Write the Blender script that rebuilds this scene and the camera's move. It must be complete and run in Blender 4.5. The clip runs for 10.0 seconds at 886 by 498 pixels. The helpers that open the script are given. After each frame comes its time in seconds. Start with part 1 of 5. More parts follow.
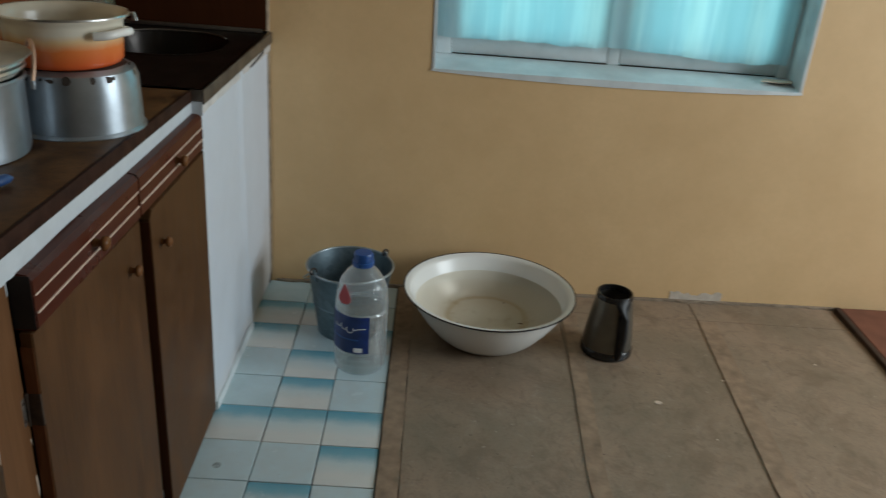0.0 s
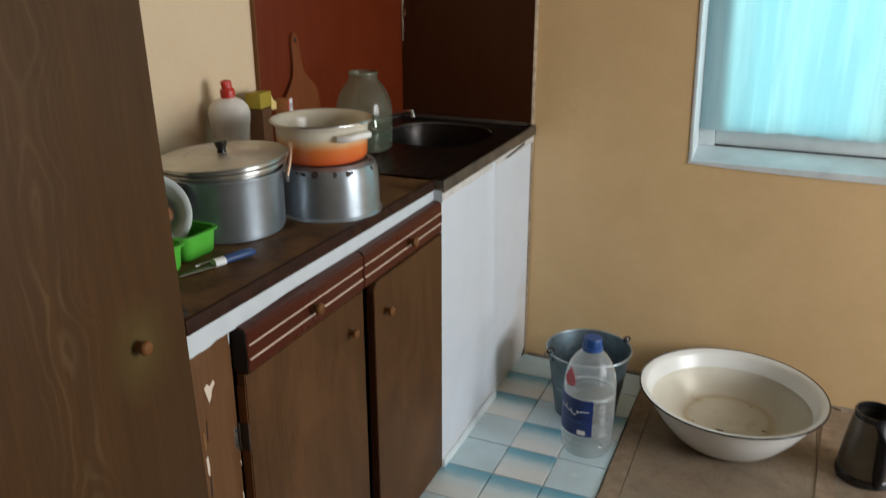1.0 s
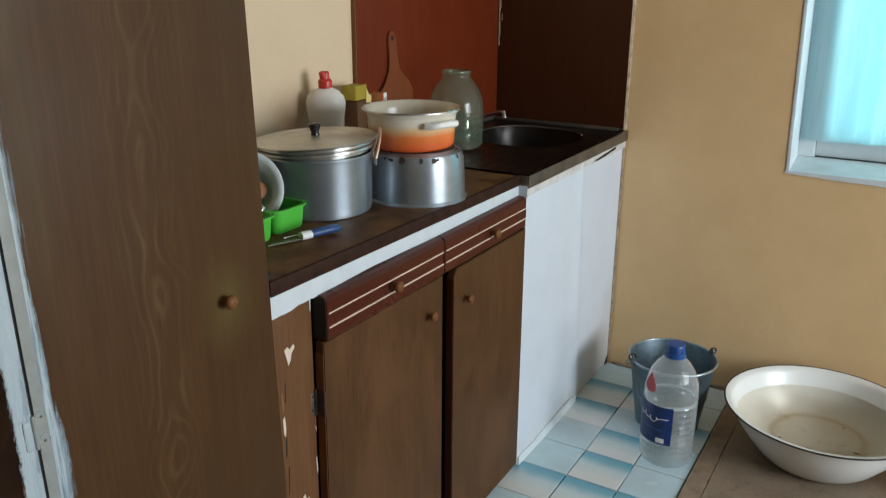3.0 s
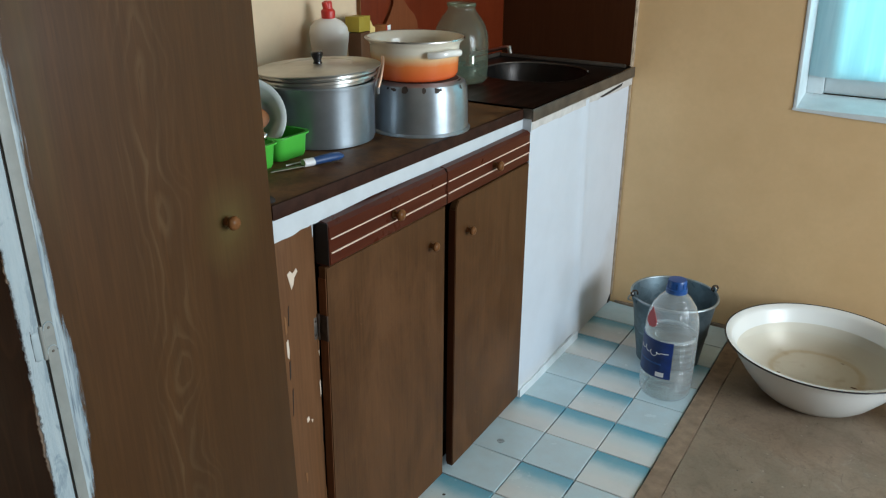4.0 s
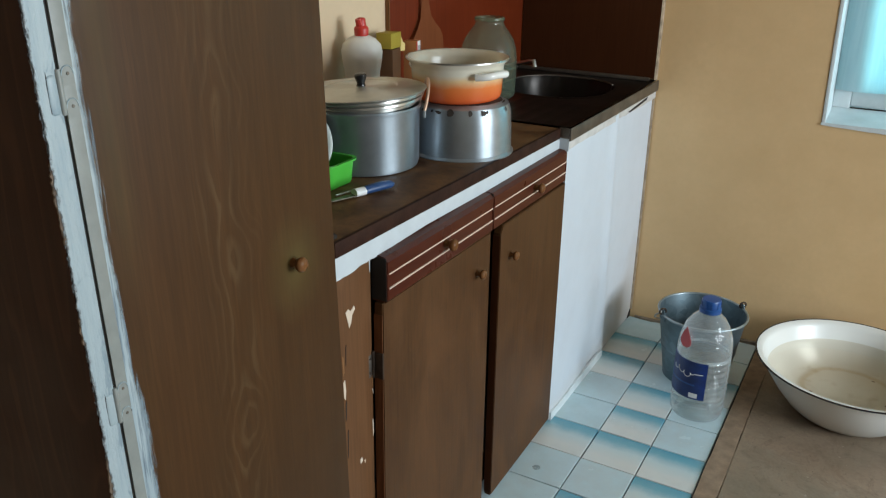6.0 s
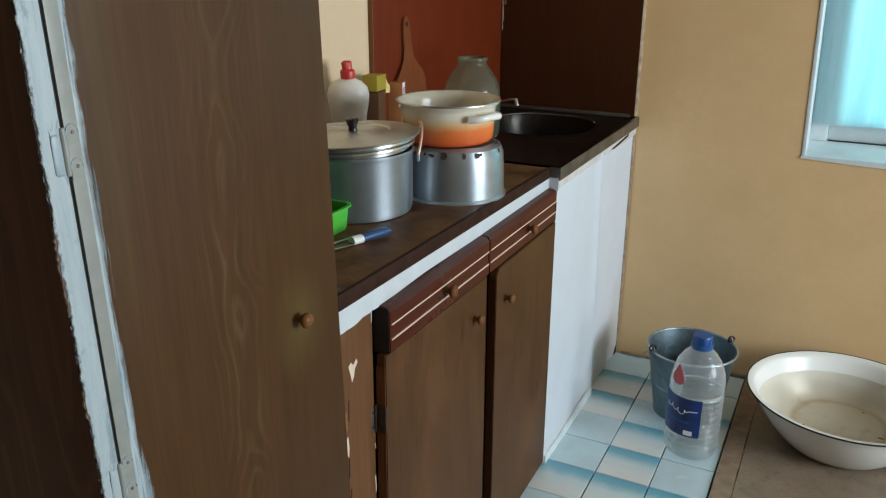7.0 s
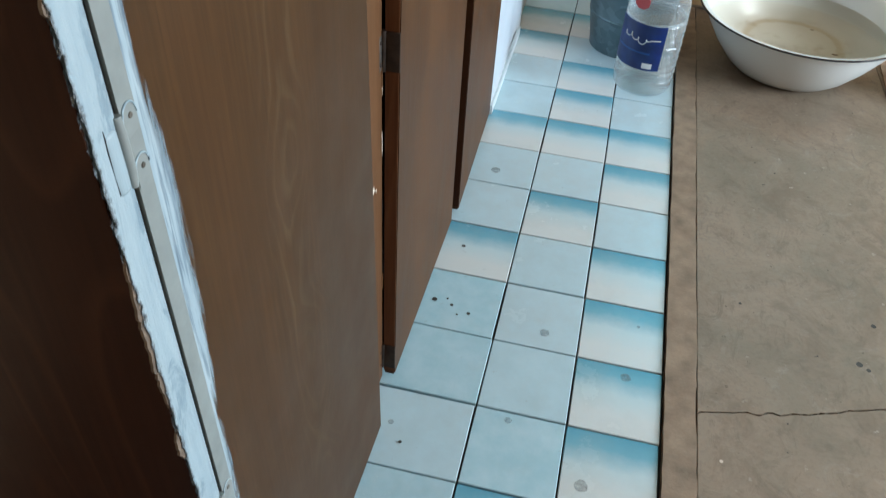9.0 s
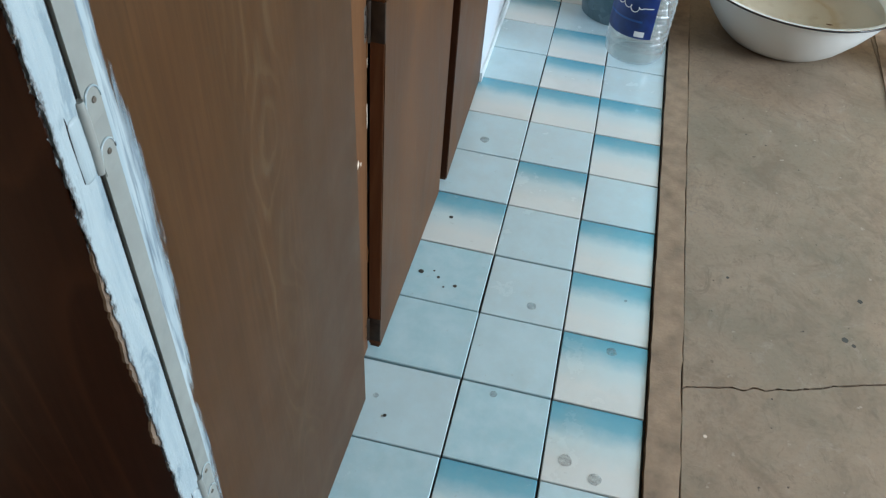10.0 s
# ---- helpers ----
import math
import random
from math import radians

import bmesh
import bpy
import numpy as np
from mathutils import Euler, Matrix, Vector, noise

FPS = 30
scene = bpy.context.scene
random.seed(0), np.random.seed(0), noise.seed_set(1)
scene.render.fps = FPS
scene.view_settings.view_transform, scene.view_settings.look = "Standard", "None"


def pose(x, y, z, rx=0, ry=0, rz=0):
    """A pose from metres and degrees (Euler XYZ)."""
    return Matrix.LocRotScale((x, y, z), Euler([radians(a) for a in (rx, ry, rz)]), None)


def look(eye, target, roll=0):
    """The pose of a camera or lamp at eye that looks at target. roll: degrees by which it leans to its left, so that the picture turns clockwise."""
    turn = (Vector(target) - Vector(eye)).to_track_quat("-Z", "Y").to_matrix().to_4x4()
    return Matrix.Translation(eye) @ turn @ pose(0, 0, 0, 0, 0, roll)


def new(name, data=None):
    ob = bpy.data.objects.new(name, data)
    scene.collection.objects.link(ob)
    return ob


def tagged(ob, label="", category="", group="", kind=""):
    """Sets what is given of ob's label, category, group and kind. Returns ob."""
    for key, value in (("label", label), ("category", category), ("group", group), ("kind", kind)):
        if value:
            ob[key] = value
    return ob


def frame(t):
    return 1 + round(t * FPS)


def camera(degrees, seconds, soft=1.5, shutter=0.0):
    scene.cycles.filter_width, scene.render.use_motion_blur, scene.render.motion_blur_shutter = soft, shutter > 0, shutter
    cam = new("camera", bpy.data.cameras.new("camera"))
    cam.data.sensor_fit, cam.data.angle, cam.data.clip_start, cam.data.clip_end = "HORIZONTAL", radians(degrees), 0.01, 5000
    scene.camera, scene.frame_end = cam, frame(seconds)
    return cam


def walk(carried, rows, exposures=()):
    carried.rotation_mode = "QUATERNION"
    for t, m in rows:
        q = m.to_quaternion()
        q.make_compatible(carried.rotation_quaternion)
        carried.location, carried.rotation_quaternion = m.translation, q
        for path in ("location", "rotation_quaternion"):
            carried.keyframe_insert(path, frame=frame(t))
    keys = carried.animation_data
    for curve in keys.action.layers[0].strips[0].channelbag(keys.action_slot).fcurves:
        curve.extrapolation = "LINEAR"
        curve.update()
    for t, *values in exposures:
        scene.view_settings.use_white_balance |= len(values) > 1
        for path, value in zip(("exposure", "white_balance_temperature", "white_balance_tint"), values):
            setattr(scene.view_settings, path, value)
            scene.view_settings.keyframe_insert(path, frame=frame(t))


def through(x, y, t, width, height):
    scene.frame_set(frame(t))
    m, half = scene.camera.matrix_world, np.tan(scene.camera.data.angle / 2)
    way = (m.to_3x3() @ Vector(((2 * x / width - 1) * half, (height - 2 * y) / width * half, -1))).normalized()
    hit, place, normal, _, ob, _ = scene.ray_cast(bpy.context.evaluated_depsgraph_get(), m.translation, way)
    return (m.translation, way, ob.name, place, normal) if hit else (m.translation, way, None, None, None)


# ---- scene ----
cam = camera(57.2, 10.0, soft=1.2, shutter=0.25)
PATH = [
    (0, (0.07, -1.679, 1.322), (0.126, 0.145, 0.503), 4.6),
    (0.5, (0.244, -1.684, 1.347), (-0.198, 0.092, 0.54), 0.7),
    (1, (0.358, -1.721, 1.405), (-0.39, 0.003, 0.723), -0.1),
    (1.5, (0.382, -1.715, 1.45), (-0.504, 0.009, 0.959), -0.2),
    (2, (0.395, -1.727, 1.422), (-0.548, -0.028, 0.946), -0.1),
    (2.5, (0.405, -1.738, 1.384), (-0.566, -0.072, 0.853), -0.0),
    (3, (0.411, -1.755, 1.345), (-0.554, -0.121, 0.713), 0.3),
    (3.2, (0.41, -1.756, 1.328), (-0.553, -0.133, 0.666), 0.4),
    (4.3, (0.439, -1.772, 1.306), (-0.518, -0.189, 0.545), 0.4),
    (4.5, (0.431, -1.765, 1.302), (-0.519, -0.177, 0.543), 0.1),
    (5, (0.409, -1.776, 1.323), (-0.526, -0.182, 0.559), 0.2),
    (5.5, (0.323, -1.781, 1.325), (-0.607, -0.184, 0.562), 0.8),
    (6, (0.263, -1.777, 1.344), (-0.644, -0.161, 0.592), 0.7),
    (6.2, (0.255, -1.774, 1.354), (-0.644, -0.145, 0.62), 0.6),
    (7.3, (0.126, -1.762, 1.35), (-0.662, -0.046, 0.69), -0.1),
    (7.5, (0.076, -1.75, 1.343), (-0.648, -0.008, 0.679), -0.1),
    (7.7, (0.032, -1.731, 1.335), (-0.646, 0.026, 0.664), 0.1),
    (8, (-0.061, -1.668, 1.29), (-0.651, 0.097, 0.558), 0.8),
    (8.2, (-0.119, -1.624, 1.245), (-0.635, 0.115, 0.402), 1.2),
    (8.4, (-0.161, -1.589, 1.19), (-0.591, 0.089, 0.191), 1.3),
    (8.5, (-0.18, -1.574, 1.169), (-0.564, 0.061, 0.084), 2.3),
    (8.8, (-0.206, -1.576, 1.108), (-0.504, -0.06, -0.162), 3.3),
    (9, (-0.223, -1.577, 1.081), (-0.491, -0.113, -0.255), 4.1),
    (9.5, (-0.233, -1.565, 1.076), (-0.475, -0.151, -0.318), 4.9),
    (10, (-0.222, -1.554, 1.083), (-0.449, -0.144, -0.318), 5.4),
]
walk(cam, [(t, look(eye, target, roll)) for t, eye, target, roll in PATH],
     [(0, -0.52, 6720, 10), (0.5, -0.22, 7000, 15), (1.2, -0.03, 7150, 16), (2, 0.03, 7080, 16), (3, 0.14, 6650, 12), (4.5, 0.22, 6350, 9), (5.5, 0.22, 6450, 9), (7.5, 0.24, 6600, 10), (8.2, 0.34, 6450, 9), (8.5, 0.70, 6200, 9), (9, 0.79, 6000, 9), (10, 0.79, 6030, 9)])

# ---- light ----
world = bpy.data.worlds.new("sky")
scene.world = world
world.use_nodes = True
wn = world.node_tree
sky = wn.nodes.new("ShaderNodeTexSky")
sky.sky_type = "NISHITA"
sky.sun_disc = False
sky.sun_elevation = radians(40)
sky.sun_rotation = radians(200)
wn.links.new(sky.outputs[0], wn.nodes["Background"].inputs[0])
wn.nodes["Background"].inputs[1].default_value = 0.08


def area_lamp(name, m, w, h, power, colour):
    d = bpy.data.lights.new(name, "AREA")
    d.shape, d.size, d.size_y, d.energy, d.color = "RECTANGLE", w, h, power, colour
    ob = new(name, d)
    ob.matrix_world = m
    return ob


# daylight at the kitchen window, behind the curtain
area_lamp("window_daylight", look((0.67, 1.32, 1.45), (0.67, 0.0, 1.40)), 1.4, 1.5, 19, (0.42, 0.93, 1.0))
# lamp at an unseen side window, added for the light from the right
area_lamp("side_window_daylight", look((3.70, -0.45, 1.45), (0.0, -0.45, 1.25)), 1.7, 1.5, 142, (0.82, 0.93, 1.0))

# ---- materials ----


class Nodes:
    """A short way to write node materials."""

    def __init__(self, name):
        self.mat = bpy.data.materials.new(name)
        self.mat.use_nodes = True
        self.t = self.mat.node_tree
        self.b = self.t.nodes["Principled BSDF"]

    def add(self, kind, operation=""):
        n = self.t.nodes.new("ShaderNode" + kind)
        if operation:
            n.operation = operation
        return n

    def put(self, socket, value):
        if isinstance(value, bpy.types.NodeSocket):
            self.t.links.new(value, socket)
        elif isinstance(value, (tuple, list)) and len(value) == 3 and socket.type == "RGBA":
            socket.default_value = (*value, 1)
        else:
            socket.default_value = value

    def coords(self, scale=(1, 1, 1), kind="Object", turn=(0, 0, 0)):
        tc = self.add("TexCoord")
        mp = self.add("Mapping")
        self.put(mp.inputs["Scale"], scale)
        self.put(mp.inputs["Rotation"], turn)
        self.t.links.new(tc.outputs[kind], mp.inputs[0])
        return mp.outputs[0]

    def noise(self, vec, scale, detail=4.0, rough=0.55, dist=0.0):
        n = self.add("TexNoise")
        self.put(n.inputs["Vector"], vec)
        n.inputs["Scale"].default_value = scale
        n.inputs["Detail"].default_value = detail
        n.inputs["Roughness"].default_value = rough
        n.inputs["Distortion"].default_value = dist
        return n.outputs[0]

    def ramp(self, fac, *stops):
        r = self.add("ValToRGB")
        while len(r.color_ramp.elements) < len(stops):
            r.color_ramp.elements.new(0.5)
        for e, (p, c) in zip(r.color_ramp.elements, stops):
            e.position = p
            e.color = (*c, 1) if isinstance(c, tuple) else (c, c, c, 1)
        self.put(r.inputs[0], fac)
        return r.outputs[0]

    def mix(self, fac, a, b, blend="MIX"):
        m = self.add("Mix")
        m.data_type, m.blend_type = "RGBA", blend
        self.put(m.inputs[0], fac)
        self.put(m.inputs[6], a)
        self.put(m.inputs[7], b)
        return m.outputs[2]

    def math(self, op, a, b=0.0, clamp=False):
        m = self.add("Math", op)
        m.use_clamp = clamp
        self.put(m.inputs[0], a)
        self.put(m.inputs[1], b)
        return m.outputs[0]

    def axis(self, vec, i):
        s = self.add("SeparateXYZ")
        self.put(s.inputs[0], vec)
        return s.outputs[i]

    def random(self):
        return self.add("ObjectInfo").outputs["Random"]

    def bump(self, height, strength=0.2, dist=0.002):
        b = self.add("Bump")
        b.inputs["Strength"].default_value = strength
        b.inputs["Distance"].default_value = dist
        self.put(b.inputs["Height"], height)
        self.put(self.b.inputs["Normal"], b.outputs[0])

    def done(self, colour=None, rough=None, metal=0.0, **more):
        if colour is not None:
            self.put(self.b.inputs["Base Color"], colour)
        if rough is not None:
            self.put(self.b.inputs["Roughness"], rough)
        self.put(self.b.inputs["Metallic"], metal)
        for k, v in more.items():
            self.put(self.b.inputs[k.replace("_", " ")], v)
        return self.mat


def plaster(name, base, stain):
    n = Nodes(name)
    v = n.coords()
    big, small = n.noise(v, 2.2, 6, 0.65), n.noise(v, 60, 3)
    c = n.mix(n.ramp(big, (0.35, 0.0), (0.7, 1.0)), base, stain)
    c = n.mix(n.ramp(small, (0.4, 0.0), (0.7, 0.25)), c, tuple(x * 0.85 for x in base))
    n.bump(n.math("ADD", n.math("MULTIPLY", n.noise(v, 7, 3), 2.0), n.math("MULTIPLY", small, 0.3)), 0.16, 0.003)
    return n.done(c, 0.62)


def wood(name, dark, mid, light, rough=0.4, figure=1.0, along="z"):
    """A printed wood grain that runs along one axis, with drawn-out oval figures."""
    n = Nodes(name)
    sc = {"z": (1, 1, 0.16), "y": (1, 0.16, 1)}[along]
    fine = {"z": (1, 1, 0.035), "y": (1, 0.035, 1)}[along]
    v = n.coords(sc)
    f = n.noise(n.coords(fine), 160, 4, 0.6)
    field = n.noise(v, 7.0, 2.0, 0.5, 0.4)
    rings = n.math("FRACT", n.math("MULTIPLY", field, 13.0 * figure))
    line = n.ramp(rings, (0.0, 0.75), (0.12, 0.0), (0.75, 0.1), (1.0, 0.75))
    c = n.mix(n.ramp(f, (0.3, 0.0), (0.75, 1.0)), dark, mid)
    c = n.mix(n.math("MULTIPLY", line, 0.45), c, light)
    wide = n.noise(n.coords((1, 1, 0.5)), 3.0, 3)
    c = n.mix(n.ramp(wide, (0.3, 0.0), (0.8, 0.45)), c, dark)
    n.bump(f, 0.08, 0.001)
    r = n.math("ADD", n.math("MULTIPLY", n.noise(n.coords(), 9, 4), 0.25), rough - 0.12)
    return n.done(c, r, Specular_IOR_Level=0.13)


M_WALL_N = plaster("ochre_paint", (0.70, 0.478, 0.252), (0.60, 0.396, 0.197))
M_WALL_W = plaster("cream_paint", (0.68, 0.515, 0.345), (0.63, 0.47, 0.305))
# unseen walls, set darker to cut the light they bounce back
M_WALL_S = plaster("darkened_ochre_paint", (0.20, 0.14, 0.08), (0.16, 0.11, 0.062))
# unseen ceiling; its white is lowered to deepen the room's shade
M_CEIL = plaster("lowered_ceiling_white", (0.42, 0.40, 0.37), (0.36, 0.34, 0.31))


def cupboard_wood():
    """Straight faint grain with one column of drawn-out oval figures, and grime where it is gripped."""
    n = Nodes("brown_figured_laminate")
    v = n.coords()
    y, z = n.axis(v, 1), n.axis(v, 2)
    f = n.noise(n.coords((1, 1, 0.035)), 170, 4, 0.6)
    c = n.mix(n.ramp(f, (0.3, 0.0), (0.75, 1.0)), (0.058, 0.0250, 0.0082), (0.080, 0.0358, 0.0118))
    # one column of nested ovals
    bend = n.noise(n.coords((0, 0, 1)), 2.6, 2)
    off = n.math("SUBTRACT", y, n.math("ADD", 0.145, n.math("MULTIPLY", bend, 0.12)))
    off = n.math("ADD", off, n.math("MULTIPLY", n.math("SUBTRACT", n.noise(n.coords((0.4, 1, 0.35)), 24, 2), 0.5), 0.022))
    q = n.math("POWER", n.math("ABSOLUTE", n.math("DIVIDE", off, 0.021)), 1.5)
    hill = n.math("SUBTRACT", n.math("MULTIPLY", n.noise(n.coords((0, 0, 1)), 5.2, 0.6), 8.5), n.math("MULTIPLY", q, 0.75))
    hill = n.math("ADD", hill, n.math("MULTIPLY", n.noise(n.coords((1, 1, 0.3)), 38, 3), 0.7))
    line = n.ramp(n.math("FRACT", hill), (0.0, 0.15), (0.55, 0.0), (0.86, 1.0), (0.95, 0.8), (1.0, 0.15))
    near = n.ramp(n.math("ABSOLUTE", off), (0.012, 1.0), (0.060, 0.18), (0.10, 0.06))
    patch = n.ramp(n.noise(n.coords((1, 1, 0.6)), 9, 2), (0.32, 0.25), (0.6, 1.0))
    c = n.mix(n.math("MULTIPLY", n.math("MULTIPLY", line, near), n.math("MULTIPLY", patch, 0.7)), c, (0.112, 0.066, 0.029))
    pores = n.noise(n.coords((1, 1, 0.02)), 420, 2)
    c = n.mix(n.ramp(pores, (0.58, 0.0), (0.74, 0.35)), c, (0.034, 0.017, 0.007))
    streak = n.noise(n.coords((1, 1, 0.05)), 38, 4, 0.6)
    c = n.mix(n.ramp(streak, (0.33, 0.4), (0.62, 0.0)), c, (0.038, 0.0185, 0.0068))
    wide = n.noise(n.coords((1, 1, 0.4)), 4.0, 3)
    c = n.mix(n.ramp(wide, (0.35, 0.0), (0.75, 0.45)), c, (0.045, 0.0215, 0.0080))
    dy, dz = n.math("SUBTRACT", y, 0.326), n.math("SUBTRACT", z, 0.872)
    d = n.math("SQRT", n.math("ADD", n.math("MULTIPLY", dy, dy), n.math("MULTIPLY", n.math("MULTIPLY", dz, dz), 0.6)))
    d = n.math("ADD", d, n.math("MULTIPLY", n.noise(v, 14, 3), 0.03))
    grime = n.ramp(d, (0.022, 0.75), (0.042, 0.38), (0.085, 0.0))
    side = n.ramp(n.math("ADD", n.math("ABSOLUTE", n.math("SUBTRACT", y, 0.050)), n.math("MULTIPLY", n.noise(n.coords((1, 1, 0.2)), 12, 3), 0.04)), (0.014, 0.34), (0.046, 0.0))
    side = n.math("MULTIPLY", side, n.ramp(n.math("MULTIPLY", z, 0.5), (0.46, 0.1), (0.53, 1.0)))
    c = n.mix(n.math("MAXIMUM", grime, side), c, (0.092, 0.066, 0.022))
    n.bump(f, 0.06, 0.001)
    return n.done(c, n.math("ADD", n.math("MULTIPLY", n.noise(v, 9, 4), 0.25), 0.36), Specular_IOR_Level=0.15)


M_DOOR = cupboard_wood()
def cabinet_wood():
    """Brown stained cabinet door: straight faint grain under cloudy, rubbed and greasy patches."""
    n = Nodes("brown_cabinet_laminate")
    v = n.coords()
    f = n.noise(n.coords((1, 1, 0.03)), 170, 4, 0.6)
    c = n.mix(n.ramp(f, (0.3, 0.0), (0.75, 1.0)), (0.058, 0.0250, 0.0090), (0.086, 0.0385, 0.0142))
    cloud = n.noise(n.coords((1, 1, 0.45)), 6.5, 6, 0.7, 0.6)
    c = n.mix(n.ramp(cloud, (0.46, 0.0), (0.66, 0.8)), c, (0.115, 0.052, 0.021))
    c = n.mix(n.ramp(cloud, (0.30, 0.7), (0.44, 0.0)), c, (0.048, 0.0175, 0.0062))
    scuff = n.noise(n.coords((1, 1, 0.6)), 48, 5, 0.75, 0.8)
    c = n.mix(n.ramp(scuff, (0.64, 0.0), (0.74, 0.5)), c, (0.15, 0.080, 0.036))
    n.bump(n.math("ADD", f, scuff), 0.10, 0.001)
    return n.done(c, n.math("ADD", n.math("MULTIPLY", cloud, 0.35), 0.30), Specular_IOR_Level=0.16)


M_BASE = cabinet_wood()
M_STILE = wood("reddish_edge_board", (0.105, 0.047, 0.020), (0.150, 0.070, 0.031), (0.185, 0.094, 0.045), 0.5, 0.5)
# the side faces away from the window; that shade is in this colour
M_SIDE = wood("shaded_side_laminate", (0.027, 0.0078, 0.0028), (0.042, 0.0128, 0.0046), (0.098, 0.036, 0.0155), 0.5, 0.9)
M_RED = wood("red_brown_panel", (0.110, 0.0158, 0.0042), (0.145, 0.0225, 0.0058), (0.162, 0.028, 0.0076), 0.46, 0.4)
M_DARKPANEL = wood("dark_brown_panel", (0.049, 0.0150, 0.0052), (0.064, 0.0205, 0.0074), (0.074, 0.0255, 0.0098), 0.46, 0.4)
M_DRAWER = wood("mahogany_drawer", (0.055, 0.012, 0.006), (0.076, 0.018, 0.009), (0.088, 0.023, 0.011), 0.30, 0.5, "y")
M_RAW = wood("bare_board_edge", (0.17, 0.078, 0.032), (0.22, 0.105, 0.045), (0.27, 0.14, 0.062), 0.6, 1.0)
M_EDGE = wood("red_pressed_wood_edge", (0.105, 0.038, 0.015), (0.155, 0.060, 0.024), (0.20, 0.084, 0.036), 0.6, 1.0)
M_BOARD = wood("cutting_board_wood", (0.150, 0.042, 0.015), (0.190, 0.058, 0.021), (0.220, 0.074, 0.029), 0.5, 0.8)
M_KNOB = wood("knob_wood", (0.13, 0.052, 0.018), (0.18, 0.078, 0.028), (0.22, 0.10, 0.038), 0.3, 1.5)


def simple(name, colour, rough=0.5, metal=0.0, vary=0.12, scale=14.0, bump=0.05, **more):
    n = Nodes(name)
    v = n.coords()
    a, b = n.noise(v, scale, 5), n.noise(v, scale * 9, 3)
    dark = tuple(x * (1 - 2 * vary) for x in colour)
    c = n.mix(n.ramp(a, (0.35, 0.0), (0.75, 1.0)), colour, dark)
    c = n.mix(n.ramp(b, (0.45, 0.0), (0.8, 0.5)), c, tuple(x * (1 - vary) for x in colour))
    if bump:
        n.bump(b, bump, 0.001)
    r = n.math("ADD", n.math("MULTIPLY", a, 0.2), rough - 0.1)
    return n.done(c, r, metal, **more)


# black for dark things, and for shade put into gaps
M_BLACK = simple("black_and_gap_shade", (0.012, 0.008, 0.006), 0.8)
M_BLACKPLASTIC = simple("black_plastic", (0.012, 0.012, 0.013), 0.22, vary=0.05, bump=0)
M_STRIPE = simple("cream_inlay", (0.72, 0.55, 0.44), 0.5)
M_WHITEPAINT = simple("white_oil_paint", (0.56, 0.61, 0.65), 0.42, vary=0.06, scale=22, bump=0.15)
M_WINPAINT = simple("window_white_paint", (0.66, 0.72, 0.74), 0.5, vary=0.12, scale=9, bump=0.15)
M_HINGEPAINT = simple("grey_painted_hinge", (0.255, 0.270, 0.255), 0.42, vary=0.1, scale=40)
M_RUSTY = simple("rusty_hinge", (0.060, 0.038, 0.026), 0.6, 0.5, vary=0.35, scale=60)
M_DULL = simple("dull_worn_steel", (0.23, 0.20, 0.17), 0.5, 0.8, vary=0.35, scale=70)
M_STEEL = simple("steel", (0.55, 0.55, 0.54), 0.3, 1.0, vary=0.1)
M_CHROME = simple("chrome", (0.75, 0.75, 0.74), 0.12, 1.0, vary=0.04, bump=0)
M_ENAMEL = simple("white_enamel", (0.80, 0.79, 0.75), 0.16, vary=0.03, bump=0)
M_RIM = simple("dark_blue_enamel_rim", (0.02, 0.022, 0.03), 0.2)
M_BATTEN = simple("worn_brown_batten", (0.335, 0.232, 0.155), 0.62, vary=0.26, scale=22, bump=0.35)
M_GREEN = simple("green_plastic", (0.075, 0.46, 0.05), 0.35, vary=0.05, bump=0)
M_BLUE = simple("blue_plastic", (0.012, 0.075, 0.27), 0.35, vary=0.05, bump=0)
M_KNIFE = simple("dull_blue_plastic", (0.018, 0.062, 0.185), 0.45, vary=0.1, bump=0)
M_REDCAP = simple("red_plastic", (0.52, 0.03, 0.02), 0.4, vary=0.05, bump=0)
M_WHITEPLASTIC = simple("white_plastic", (0.78, 0.75, 0.70), 0.35, vary=0.04, bump=0)
M_GREYPLASTIC = simple("grey_white_plastic", (0.55, 0.60, 0.58), 0.4, vary=0.05, bump=0)
M_YELLOW = simple("yellow_card", (0.36, 0.265, 0.028), 0.6, vary=0.06)
M_CREAM = simple("cream_card", (0.72, 0.55, 0.22), 0.6, vary=0.06)
M_BROWNCARD = simple("brown_card", (0.10, 0.042, 0.016), 0.5, vary=0.15)
M_ORANGECARD = simple("orange_card", (0.40, 0.15, 0.05), 0.55, vary=0.1)
M_LABEL = simple("white_label", (0.75, 0.75, 0.75), 0.5, vary=0.03, bump=0)
M_REDFLOOR = simple("red_brown_board", (0.17, 0.055, 0.034), 0.5, vary=0.15)
M_CHIP = simple("pale_chipped_wood", (0.68, 0.56, 0.45), 0.8)
M_OCHRE = simple("ochre_smear", (0.50, 0.38, 0.26), 0.7, vary=0.3, scale=40)
M_SPLIT = simple("split_dirty_wood", (0.21, 0.145, 0.10), 0.7, vary=0.35, scale=70, bump=0.4)


